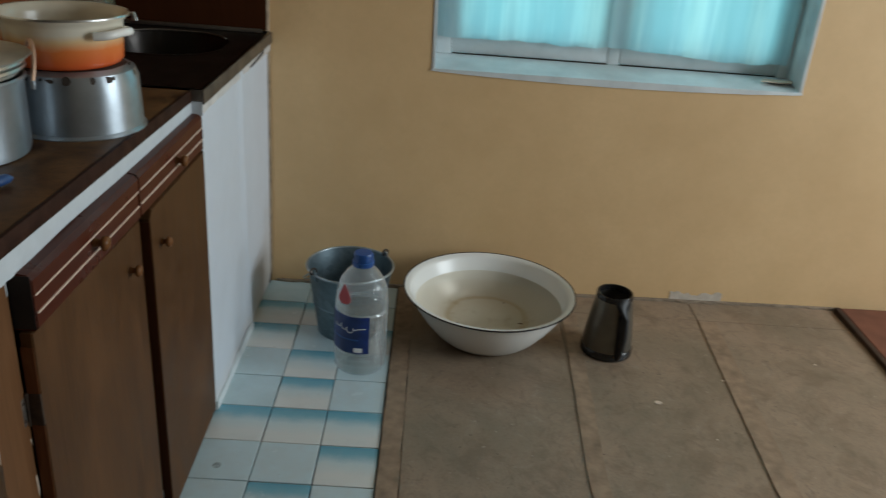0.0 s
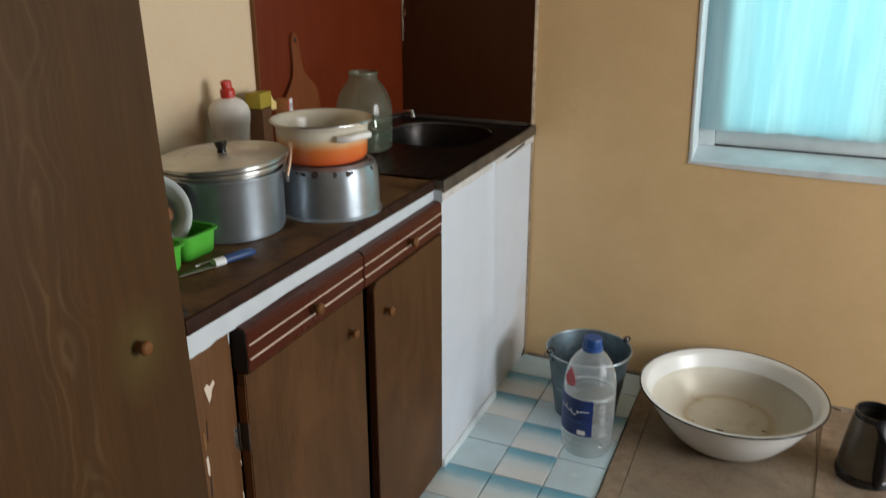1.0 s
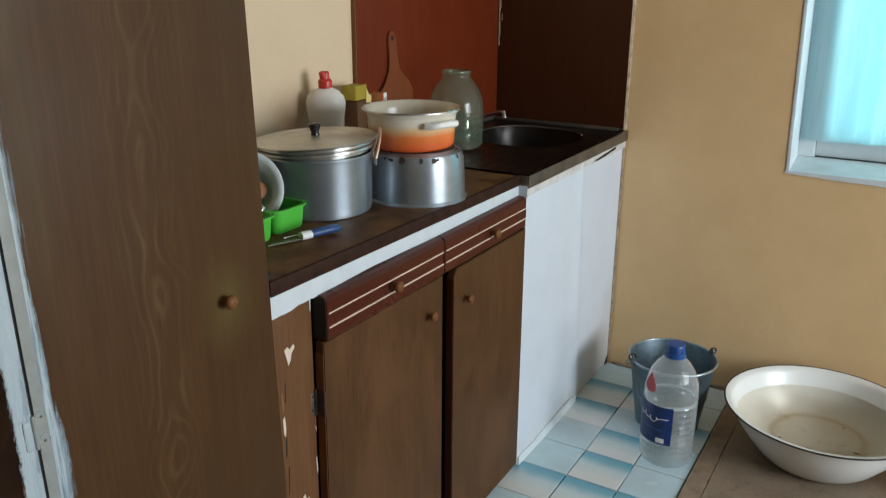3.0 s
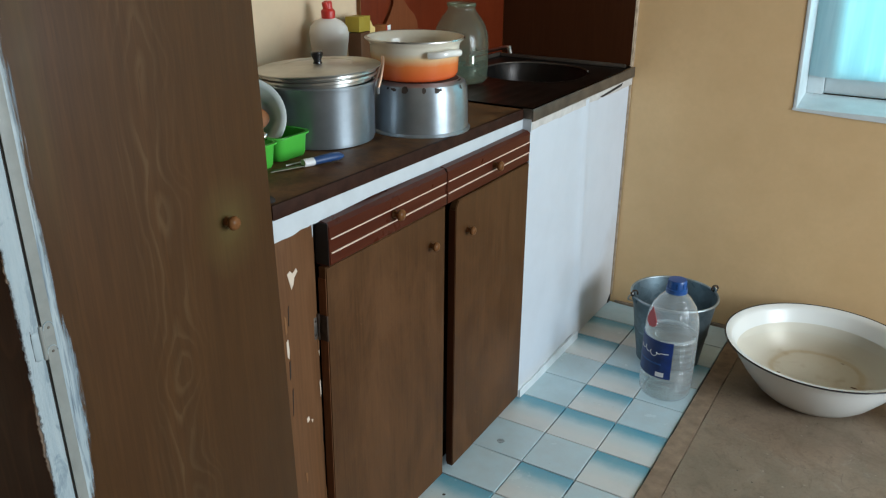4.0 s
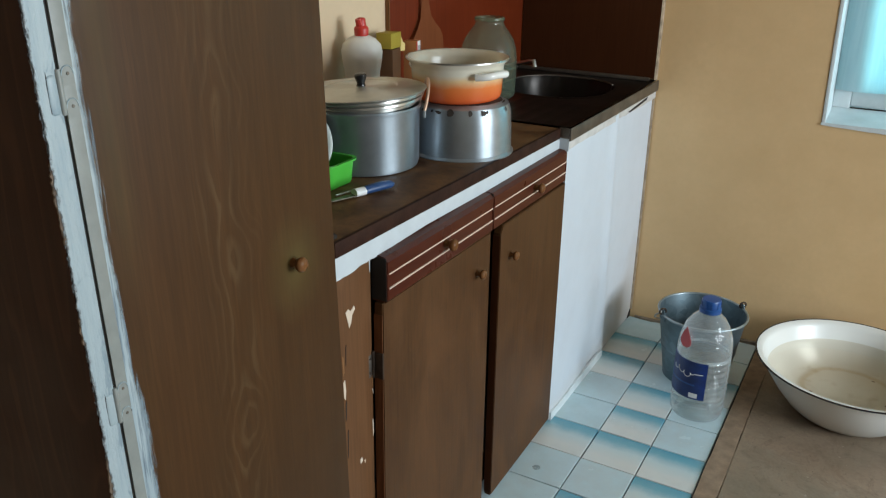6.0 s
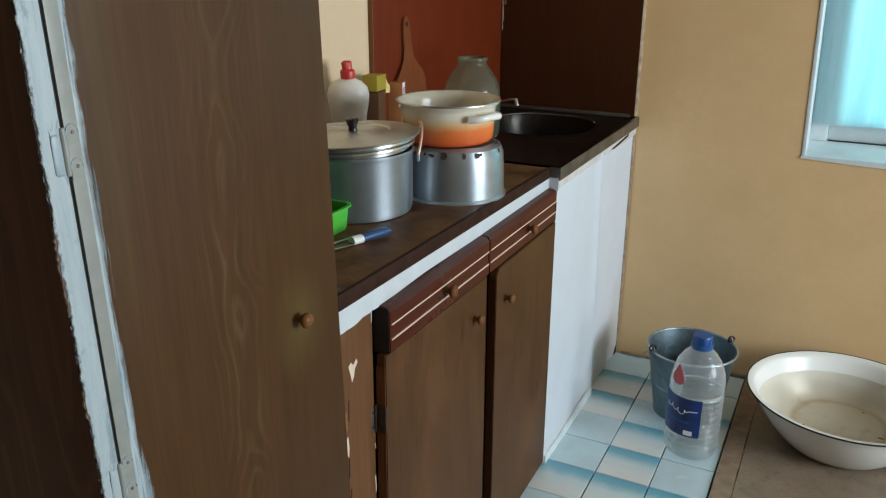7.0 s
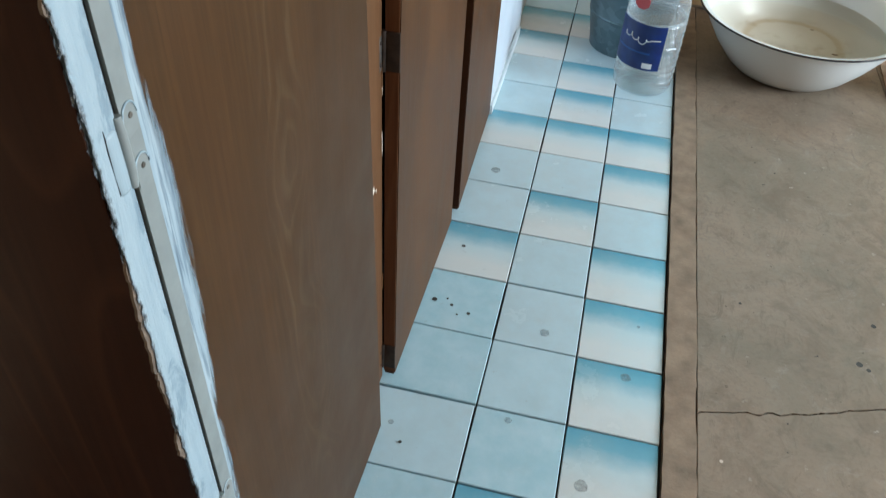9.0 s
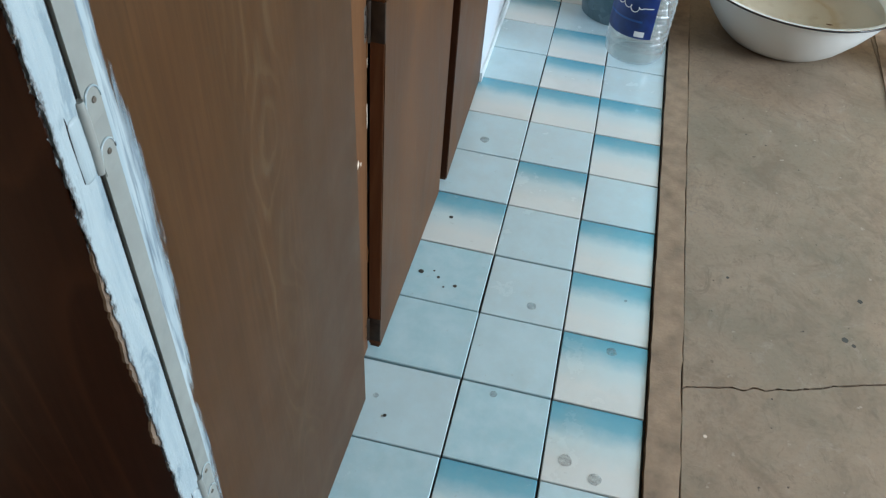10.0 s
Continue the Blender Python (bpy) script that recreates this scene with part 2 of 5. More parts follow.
def aluminium(name, colour, rough, dents=0.25, metal=0.85):
    """Spun aluminium: fine turned grooves round the axis that draw its highlights out along it, blotches and faint dents."""
    n = Nodes(name)
    v = n.coords()
    lines = n.noise(n.coords((0.02, 0.02, 1)), 900, 2)
    blot = n.noise(v, 16, 4)
    c = n.mix(n.ramp(blot, (0.35, 0.0), (0.75, 0.8)), colour, tuple(x * 0.68 for x in colour))
    n.bump(n.math("ADD", n.math("MULTIPLY", n.noise(v, 22, 2), dents * 5), n.math("MULTIPLY", lines, 0.25)), 0.2, 0.0015)
    grooves = n.add("Tangent")
    grooves.direction_type, grooves.axis = "RADIAL", "Z"
    n.put(n.b.inputs["Tangent"], grooves.outputs[0])
    return n.done(c, n.math("ADD", n.math("MULTIPLY", blot, 0.2), rough - 0.10), metal, Anisotropic=0.8, Anisotropic_Rotation=0.25)


M_ALU = aluminium("aluminium", (0.41, 0.465, 0.51), 0.42)
M_ALULID = aluminium("aluminium_lid", (0.55, 0.545, 0.51), 0.36)


def galvanised():
    n = Nodes("galvanised_zinc")
    v = n.coords()
    vo = n.add("TexVoronoi")
    n.put(vo.inputs["Vector"], v)
    vo.inputs["Scale"].default_value = 55
    c = n.mix(n.axis(vo.outputs["Color"], 0), (0.130, 0.185, 0.215), (0.20, 0.265, 0.30))
    c = n.mix(n.ramp(n.noise(v, 9, 4), (0.4, 0.0), (0.75, 0.6)), c, (0.08, 0.12, 0.145))
    return n.done(c, 0.42, 0.75)


M_ZINC = galvanised()


def tile_mat(name, gradient):
    """Glazed tile; where it has one, the blue runs out to white towards the near side."""
    n = Nodes(name)
    v = n.coords()
    rnd = n.random()
    off = n.add("VectorMath", operation="SCALE")
    comb = n.add("CombineXYZ")
    n.put(comb.inputs[0], rnd)
    n.put(comb.inputs[1], n.math("MULTIPLY", rnd, 7.3))
    n.put(off.inputs[0], comb.outputs[0])
    n.put(off.inputs["Scale"], 40.0)
    add = n.add("VectorMath", operation="ADD")
    n.put(add.inputs[0], v)
    n.put(add.inputs[1], off.outputs[0])
    w = add.outputs[0]
    cloud = n.noise(w, 16, 5, 0.65)
    if gradient:
        y = n.axis(v, 1)
        g = n.math("ADD", n.math("MULTIPLY", y, 6.67), 0.5)
        g = n.math("ADD", g, n.math("MULTIPLY", n.math("SUBTRACT", cloud, 0.5), 0.22))
        c = n.ramp(g, (0.25, (0.67, 0.685, 0.67)), (0.55, (0.55, 0.66, 0.68)), (0.80, (0.19, 0.42, 0.52)), (0.98, (0.12, 0.35, 0.46)))
    else:
        a = n.mix(rnd, (0.39, 0.58, 0.645), (0.52, 0.62, 0.655))
        c = n.mix(n.ramp(cloud, (0.38, 0.0), (0.66, 0.75)), a, (0.53, 0.675, 0.73))
    spots = n.noise(w, 60, 3)
    c = n.mix(n.ramp(spots, (0.69, 0.0), (0.75, 0.3)), c, (0.30, 0.30, 0.28))
    dirt = n.noise(w, 6, 6, 0.7)
    c = n.mix(n.ramp(dirt, (0.5, 0.0), (0.85, 0.35)), c, (0.42, 0.42, 0.38))
    n.bump(n.noise(w, 30, 2), 0.03, 0.001)
    return n.done(c, n.math("ADD", n.math("MULTIPLY", dirt, 0.25), 0.12))


M_TILE, M_TILEG = tile_mat("blue_glazed_tile", False), tile_mat("gradient_glazed_tile", True)


def fibreboard():
    n = Nodes("worn_floor_board_sheet")
    v = n.coords()
    big, mid, fine = n.noise(v, 3.0, 6, 0.65, 0.5), n.noise(v, 13, 7, 0.72, 0.9), n.noise(v, 120, 3)
    c = n.mix(n.ramp(big, (0.38, 0.0), (0.60, 1.0)), (0.216, 0.167, 0.116), (0.296, 0.214, 0.150))
    c = n.mix(n.ramp(mid, (0.52, 0.0), (0.72, 0.6)), c, (0.150, 0.108, 0.074))
    c = n.mix(n.ramp(mid, (0.30, 0.75), (0.42, 0.0)), c, (0.305, 0.245, 0.192))
    rub = n.noise(n.coords((1, 0.6, 1), turn=(0, 0, 0.5)), 21, 6, 0.75, 1.6)
    c = n.mix(n.ramp(rub, (0.54, 0.0), (0.68, 0.6)), c, (0.140, 0.102, 0.072))
    soil = n.noise(v, 6.5, 5, 0.7, 0.8)
    c = n.mix(n.ramp(soil, (0.52, 0.0), (0.66, 0.6)), c, (0.170, 0.118, 0.078))
    c = n.mix(n.ramp(n.noise(v, 47, 3, 0.5), (0.70, 0.0), (0.745, 0.8)), c, (0.36, 0.29, 0.235))
    c = n.mix(n.ramp(n.noise(v, 61, 3, 0.5), (0.715, 0.0), (0.75, 0.9)), c, (0.045, 0.032, 0.025))
    c = n.mix(n.ramp(fine, (0.5, 0.0), (0.8, 0.35)), c, (0.14, 0.10, 0.075))
    n.bump(n.math("ADD", mid, n.math("MULTIPLY", fine, 0.3)), 0.4, 0.002)
    return n.done(c, n.math("ADD", n.math("MULTIPLY", mid, 0.3), 0.38))


M_SHEET = fibreboard()


def worktop():
    n = Nodes("worn_brown_worktop")
    v = n.coords()
    big, fine = n.noise(v, 9, 5, 0.62, 0.25), n.noise(v, 90, 3)
    c = n.mix(n.ramp(big, (0.36, 0.0), (0.66, 1.0)), (0.036, 0.0150, 0.0062), (0.150, 0.074, 0.030))
    c = n.mix(n.ramp(fine, (0.55, 0.0), (0.8, 0.5)), c, (0.025, 0.013, 0.008))
    return n.done(c, n.math("ADD", n.math("MULTIPLY", big, 0.35), 0.32), Specular_IOR_Level=0.16)


M_TOP = worktop()
M_TOPEDGE = simple("dark_worktop_edge", (0.038, 0.0150, 0.0090), 0.62, vary=0.3, scale=26, bump=0.3, Specular_IOR_Level=0.12)


def sheet_white():
    """White painted hardboard with a damp brown stain low in the corner."""
    n = Nodes("white_painted_hardboard")
    v = n.coords()
    f = n.noise(v, 12, 5)
    c = n.mix(n.ramp(f, (0.4, 0.0), (0.75, 0.5)), (0.57, 0.615, 0.675), (0.51, 0.55, 0.605))
    y, z = n.axis(v, 1), n.axis(v, 2)
    d = n.math("SUBTRACT", n.math("ADD", n.math("MULTIPLY", y, 1.0), n.math("MULTIPLY", z, -1.15)), 0.34)
    d = n.math("ADD", d, n.math("MULTIPLY", n.math("SUBTRACT", f, 0.5), 0.25))
    c = n.mix(n.ramp(d, (0.10, 0.0), (0.36, 0.35)), c, (0.44, 0.34, 0.24))
    low = n.math("SUBTRACT", 0.06, z)
    c = n.mix(n.ramp(n.math("ADD", low, n.math("MULTIPLY", f, 0.05)), (0.0, 0.0), (0.06, 0.4)), c, (0.55, 0.52, 0.48))
    n.bump(n.noise(n.coords((1, 1, 0.08)), 60, 3), 0.12, 0.001)
    return n.done(c, 0.45)


M_HARDBOARD = sheet_white()


def enamel_pot():
    """Cream enamel above, orange below, the two run into one another."""
    n = Nodes("cream_orange_enamel")
    v = n.coords()
    z = n.math("ADD", n.axis(v, 2), n.math("MULTIPLY", n.math("SUBTRACT", n.noise(v, 30, 3), 0.5), 0.012))
    c = n.ramp(n.math("MULTIPLY", z, 10.0), (0.05, (0.62, 0.095, 0.022)), (0.34, (0.70, 0.19, 0.05)), (0.50, (0.72, 0.50, 0.27)), (0.62, (0.69, 0.64, 0.53)))
    return n.done(c, 0.2)


M_POT = enamel_pot()


def basin_mat():
    n = Nodes("stained_white_enamel")
    v = n.coords()
    x, y, z = n.axis(v, 0), n.axis(v, 1), n.axis(v, 2)
    r = n.math("SQRT", n.math("ADD", n.math("MULTIPLY", x, x), n.math("MULTIPLY", y, y)))
    f = n.noise(v, 14, 5)
    rr = n.math("ADD", r, n.math("MULTIPLY", n.math("SUBTRACT", f, 0.5), 0.03))
    ring = n.ramp(rr, (0.04, 0.12), (0.112, 0.26), (0.122, 0.60), (0.130, 0.55), (0.140, 0.18), (0.20, 0.05))
    c = n.mix(ring, (0.76, 0.775, 0.76), (0.50, 0.38, 0.22))
    fl = n.ramp(n.noise(v, 22, 4), (0.56, 0.0), (0.72, 0.3))
    low = n.ramp(z, (0.012, 1.0), (0.02, 0.0))
    c = n.mix(n.math("MULTIPLY", fl, low), c, (0.36, 0.25, 0.13))
    return n.done(c, 0.27)


M_BASIN = basin_mat()


def clear(name, tint, rough=0.03, through=0.75, haze=0.0, milk=(0.8, 0.85, 0.86), dents=0.0):
    """Thin clear stuff: mostly let through, with a glassy sheen."""
    n = Nodes(name)
    tr, gl, mx = n.add("BsdfTransparent"), n.add("BsdfGlossy"), n.add("MixShader")
    n.put(tr.inputs[0], tint)
    gl.inputs["Roughness"].default_value = rough
    if dents:
        b = n.add("Bump")
        b.inputs["Strength"].default_value, b.inputs["Distance"].default_value = dents, 0.006
        n.put(b.inputs["Height"], n.noise(n.coords((1, 1, 1.6)), 34, 2, 0.5, 0.6))
        n.put(gl.inputs["Normal"], b.outputs[0])
    lw = n.add("LayerWeight")
    lw.inputs[0].default_value = 0.5
    face = n.math("POWER", lw.outputs["Facing"], 3.0)
    n.put(mx.inputs[0], n.math("ADD", n.math("MULTIPLY", face, 1.2 * (1 - through) + 0.2), 0.04, True))
    n.t.links.new(tr.outputs[0], mx.inputs[1])
    n.t.links.new(gl.outputs[0], mx.inputs[2])
    out = n.t.nodes["Material Output"]
    df, hz = n.add("BsdfDiffuse"), n.add("MixShader")
    n.put(df.inputs[0], milk)
    hz.inputs[0].default_value = haze
    n.t.links.new(mx.outputs[0], hz.inputs[1])
    n.t.links.new(df.outputs[0], hz.inputs[2])
    n.t.links.new(hz.outputs[0], out.inputs[0])
    return n.mat


M_PET = clear("clear_plastic", (0.93, 0.97, 0.98), 0.07, 0.05, 0.17, dents=0.8)
M_GLASS = clear("pane_glass", (0.93, 0.97, 0.97), 0.01, 0.80)
M_JAR = clear("green_jar_glass", (0.80, 0.88, 0.80), 0.16, 0.60, 0.15, (0.28, 0.37, 0.27))
M_WATER = clear("still_water", (0.86, 0.86, 0.84), 0.01, 0.82)


def open_water():
    """The surface of standing water: it bends what is under it and mirrors a little."""
    n = Nodes("basin_water")
    rf, gl, mx = n.add("BsdfRefraction"), n.add("BsdfGlossy"), n.add("MixShader")
    n.put(rf.inputs["Color"], (0.86, 0.80, 0.70))
    rf.inputs["Roughness"].default_value = 0.0
    rf.inputs["IOR"].default_value = 1.33
    gl.inputs["Roughness"].default_value = 0.02
    lw = n.add("LayerWeight")
    lw.inputs[0].default_value = 0.5
    n.put(mx.inputs[0], n.math("ADD", n.math("MULTIPLY", n.math("POWER", lw.outputs["Facing"], 4.0), 0.6), 0.02, True))
    n.t.links.new(rf.outputs[0], mx.inputs[1])
    n.t.links.new(gl.outputs[0], mx.inputs[2])
    n.t.links.new(mx.outputs[0], n.t.nodes["Material Output"].inputs[0])
    return n.mat


M_OPENWATER = open_water()


def gauze():
    """Thin curtain: some light straight through, the rest scattered."""
    n = Nodes("cyan_white_gauze")
    v = n.coords((1, 1, 0.06))
    tl, df, tr = n.add("BsdfTranslucent"), n.add("BsdfDiffuse"), n.add("BsdfTransparent")
    c = n.mix(n.ramp(n.noise(v, 13, 4, 0.6), (0.36, 0.0), (0.62, 1.0)), (0.70, 0.82, 0.84), (0.42, 0.60, 0.66))
    n.put(tl.inputs[0], c)
    n.put(df.inputs[0], c)
    m1, m2 = n.add("MixShader"), n.add("MixShader")
    m1.inputs[0].default_value, m2.inputs[0].default_value = 0.25, 0.10
    n.t.links.new(tl.outputs[0], m1.inputs[1])
    n.t.links.new(df.outputs[0], m1.inputs[2])
    n.t.links.new(m1.outputs[0], m2.inputs[1])
    n.t.links.new(tr.outputs[0], m2.inputs[2])
    n.t.links.new(m2.outputs[0], n.t.nodes["Material Output"].inputs[0])
    return n.mat


M_GAUZE = gauze()


def smear_mat():
    """White paint brushed in ragged streaks."""
    n = Nodes("brushed_white_paint")
    f = n.noise(n.coords((1, 1, 0.10)), 90, 5, 0.7)
    blot = n.noise(n.coords((1, 1, 0.14)), 30, 4, 0.65, 0.6)
    c = n.mix(n.ramp(f, (0.42, 0.0), (0.66, 0.45)), (0.34, 0.41, 0.44), (0.26, 0.33, 0.37))
    c = n.mix(n.ramp(blot, (0.48, 0.0), (0.64, 0.8)), c, (0.20, 0.29, 0.355))
    c = n.mix(n.ramp(n.noise(n.coords((1, 1, 0.35)), 60, 4, 0.7, 1.0), (0.61, 0.0), (0.66, 0.85)), c, (0.06, 0.065, 0.075))
    n.bump(f, 0.4, 0.002)
    return n.done(c, 0.4)


M_SMEAR = smear_mat()


def brushed_mat():
    """White paint dragged out thin with a dry brush: streaks along z that give out away from the hinge."""
    n = Nodes("dry_brushed_paint")
    v = n.coords()
    y, z = n.axis(v, 1), n.axis(v, 2)
    hair = n.noise(n.coords((1, 1, 0.045)), 210, 4, 0.65)
    long = n.noise(n.coords((0.3, 1, 0.10)), 42, 3, 0.6, 0.5)
    wide = n.ramp(n.math("MULTIPLY", z, 0.5), (0.12, 0.10), (0.24, 0.35), (0.33, 1.0), (0.40, 0.95), (0.47, 0.50), (0.62, 0.42), (0.9, 0.45))
    edge = n.math("ADD", 0.0195, n.math("MULTIPLY", wide, 0.016))
    edge = n.math("ADD", edge, n.math("MULTIPLY", n.math("SUBTRACT", n.noise(n.coords((0, 0, 1)), 11, 4, 0.6), 0.5), 0.014))
    q = n.math("DIVIDE", n.math("SUBTRACT", edge, y), 0.006)
    q = n.math("ADD", q, n.math("MULTIPLY", n.math("SUBTRACT", hair, 0.5), 3.0))
    q = n.math("ADD", q, n.math("MULTIPLY", n.math("SUBTRACT", long, 0.5), 5.0))
    cover = n.ramp(q, (0.0, 0.0), (0.9, 1.0))
    c = n.mix(n.ramp(long, (0.42, 0.0), (0.62, 0.8)), (0.39, 0.46, 0.49), (0.23, 0.31, 0.365))
    c = n.mix(n.ramp(hair, (0.50, 0.0), (0.66, 0.9)), c, (0.10, 0.14, 0.18))
    n.bump(hair, 0.3, 0.001)
    n.done(c, 0.42)
    n.put(n.b.inputs["Alpha"], cover)
    return n.mat


M_BRUSHED = brushed_mat()


def edge_paint_mat():
    """Thick old paint along a board's edge, crumbled away towards the outer side, with dirt in the breaks."""
    n = Nodes("crumbled_edge_paint")
    v = n.coords()
    y = n.axis(v, 1)
    hair = n.noise(n.coords((1, 1, 0.08)), 120, 4, 0.7)
    fray = n.noise(n.coords((1, 1, 0.55)), 170, 5, 0.75)
    slow = n.noise(n.coords((0, 0, 1)), 9, 4, 0.65)
    depth = n.math("DIVIDE", n.math("ADD", y, 1.2842), 0.0040)
    q = n.math("ADD", depth, n.math("MULTIPLY", n.math("SUBTRACT", fray, 0.5), 3.2))
    q = n.math("ADD", q, n.math("MULTIPLY", n.math("SUBTRACT", slow, 0.5), 2.6))
    c = n.mix(n.ramp(hair, (0.42, 0.0), (0.68, 0.7)), (0.36, 0.43, 0.46), (0.26, 0.335, 0.385))
    c = n.mix(n.ramp(n.noise(n.coords((1, 1, 0.4)), 34, 4, 0.7, 0.8), (0.56, 0.0), (0.66, 0.7)), c, (0.17, 0.235, 0.28))
    c = n.mix(n.ramp(q, (0.25, 0.85), (0.75, 0.0)), c, (0.075, 0.070, 0.070))
    n.bump(n.math("ADD", hair, fray), 0.5, 0.002)
    n.done(c, 0.42)
    n.put(n.b.inputs["Alpha"], n.ramp(q, (0.10, 0.0), (0.22, 1.0)))
    return n.mat


M_EDGEPAINT = edge_paint_mat()

# ---- mesh helpers ----


def mesh_of(name, bm, material, smooth=30):
    me = bpy.data.meshes.new(name)
    bmesh.ops.recalc_face_normals(bm, faces=bm.faces[:])
    bm.to_mesh(me)
    bm.free()
    for m in material if isinstance(material, (list, tuple)) else [material]:
        me.materials.append(m)
    if smooth:
        me.shade_smooth()
        me.set_sharp_from_angle(angle=radians(smooth))
    return me


def part(name, bm, material, parent=None, label="", smooth=30):
    ob = new(name, mesh_of(name, bm, material, smooth))
    if parent is not None:
        ob.parent = parent
    return tagged(ob, label)


def thing(name, label, category, at=(0, 0, 0), turn=0, group="", kind=""):
    ob = new(name)
    ob.matrix_basis = pose(*at, 0, 0, turn)
    ob.empty_display_size = 0.05
    return tagged(ob, label, category, group, kind)


def structure(name, bm, material, label="", category="", smooth=30):
    return tagged(part(name, bm, material, None, "", smooth), label, category or name.split("_")[0], "", "structure")


def box(x0, x1, y0, y1, z0, z1, bevel=0.0, bm=None, seg=2):
    bm = bm or bmesh.new()
    vs = bmesh.ops.create_cube(bm, size=1)["verts"]
    for v in vs:
        v.co = Vector(((x0 + x1) / 2 + v.co.x * (x1 - x0), (y0 + y1) / 2 + v.co.y * (y1 - y0), (z0 + z1) / 2 + v.co.z * (z1 - z0)))
    if bevel:
        es = list({e for v in vs for e in v.link_edges})
        bmesh.ops.bevel(bm, geom=es, offset=bevel, segments=seg, affect="EDGES", profile=0.6)
    return bm


def lathe(profile, seg=64, bm=None, sx=1.0, sy=1.0, wave=None):
    """Turn (radius, height) pairs round z; a radius of 0 closes the end."""
    bm = bm or bmesh.new()
    rows = []
    for r, z in profile:
        if r <= 1e-6:
            rows.append([bm.verts.new((0, 0, z))])
        else:
            ring = []
            for i in range(seg):
                a = 2 * math.pi * i / seg
                k = r * (1 + (wave(a, z) if wave else 0))
                ring.append(bm.verts.new((k * sx * math.cos(a), k * sy * math.sin(a), z)))
            rows.append(ring)
    for a, b in zip(rows, rows[1:]):
        for i in range(seg):
            j = (i + 1) % seg
            if len(a) == 1 and len(b) == 1:
                continue
            if len(a) == 1:
                bm.faces.new((a[0], b[i], b[j]))
            elif len(b) == 1:
                bm.faces.new((a[i], a[j], b[0]))
            else:
                bm.faces.new((a[i], a[j], b[j], b[i]))
    return bm


def tube(points, radius, seg=10, bm=None, flat=1.0):
    """A round bar along points, closed at both ends."""
    bm = bm or bmesh.new()
    pts = [Vector(p) for p in points]
    rings = []
    for i, p in enumerate(pts):
        d = (pts[min(i + 1, len(pts) - 1)] - pts[max(i - 1, 0)]).normalized()
        up = Vector((0, 0, 1)) if abs(d.z) < 0.9 else Vector((1, 0, 0))
        u = d.cross(up).normalized()
        w = u.cross(d)
        r = radius[i] if isinstance(radius, (list, tuple)) else radius
        rings.append([bm.verts.new(p + u * (r * math.cos(2 * math.pi * k / seg)) + w * (r * flat * math.sin(2 * math.pi * k / seg))) for k in range(seg)])
    for a, b in zip(rings, rings[1:]):
        for k in range(seg):
            bm.faces.new((a[k], a[(k + 1) % seg], b[(k + 1) % seg], b[k]))
    bm.faces.new(rings[0])
    bm.faces.new(rings[-1])
    return bm


def slab(outline, axis, lo, hi, bevel=0.0):
    """A flat plate from an outline of (a, b) pairs, drawn out along an axis."""
    bm = bmesh.new()

    def at(a, b, c):
        return {"x": (c, a, b), "y": (a, c, b), "z": (a, b, c)}[axis]

    lo_v = [bm.verts.new(at(a, b, lo)) for a, b in outline]
    hi_v = [bm.verts.new(at(a, b, hi)) for a, b in outline]
    n = len(outline)
    bm.faces.new(lo_v)
    bm.faces.new(hi_v)
    for i in range(n):
        bm.faces.new((lo_v[i], lo_v[(i + 1) % n], hi_v[(i + 1) % n], hi_v[i]))
    if bevel:
        bmesh.ops.bevel(bm, geom=[e for e in bm.edges if e.verts[0] in lo_v and e.verts[1] in lo_v or e.verts[0] in hi_v and e.verts[1] in hi_v], offset=bevel, segments=2, affect="EDGES")
    return bm


def turned(bm, m):
    bmesh.ops.transform(bm, matrix=m, verts=bm.verts[:])
    return bm


def ragged(a0, a1, b, wobble, step, seed, broad=0.9, bite=0.45):
    """Points from a0 to a1 along one axis, wobbling about b on the other, in broad waves and fine bites."""
    rng = random.Random(seed)
    k = max(2, int(abs(a1 - a0) / step))
    out = []
    for i in range(k + 1):
        a = a0 + (a1 - a0) * i / k
        slow = noise.noise((a * 5.0, seed * 3.1, 0.0)) + 0.35 * noise.noise((a * 33.0, seed * 1.7, 4.0))
        out.append((a, b + wobble * (broad * slow + bite * rng.uniform(-1, 1))))
    return out

# ---- the room ----
EAST, SOUTH, WEST, TOP = 3.60, -2.70, -0.95, 2.55
WIN_L, WIN_R, WIN_B, WIN_T = 0.067, 1.280, 0.778, 2.05


def wall_y(x):
    """The window wall is not quite square to the room."""
    return 0.915 + 0.03 * x if x > -0.44 else 0.9018 + 0.052 * (-0.44 - x)


def askew(x, z):
    """The opening's one side leans outward with height."""
    if not WIN_L - 0.01 <= x <= WIN_R:
        return x
    return x - 0.027 * max(0.0, z - WIN_B) * (1 - (x - WIN_L) / (WIN_R - WIN_L))


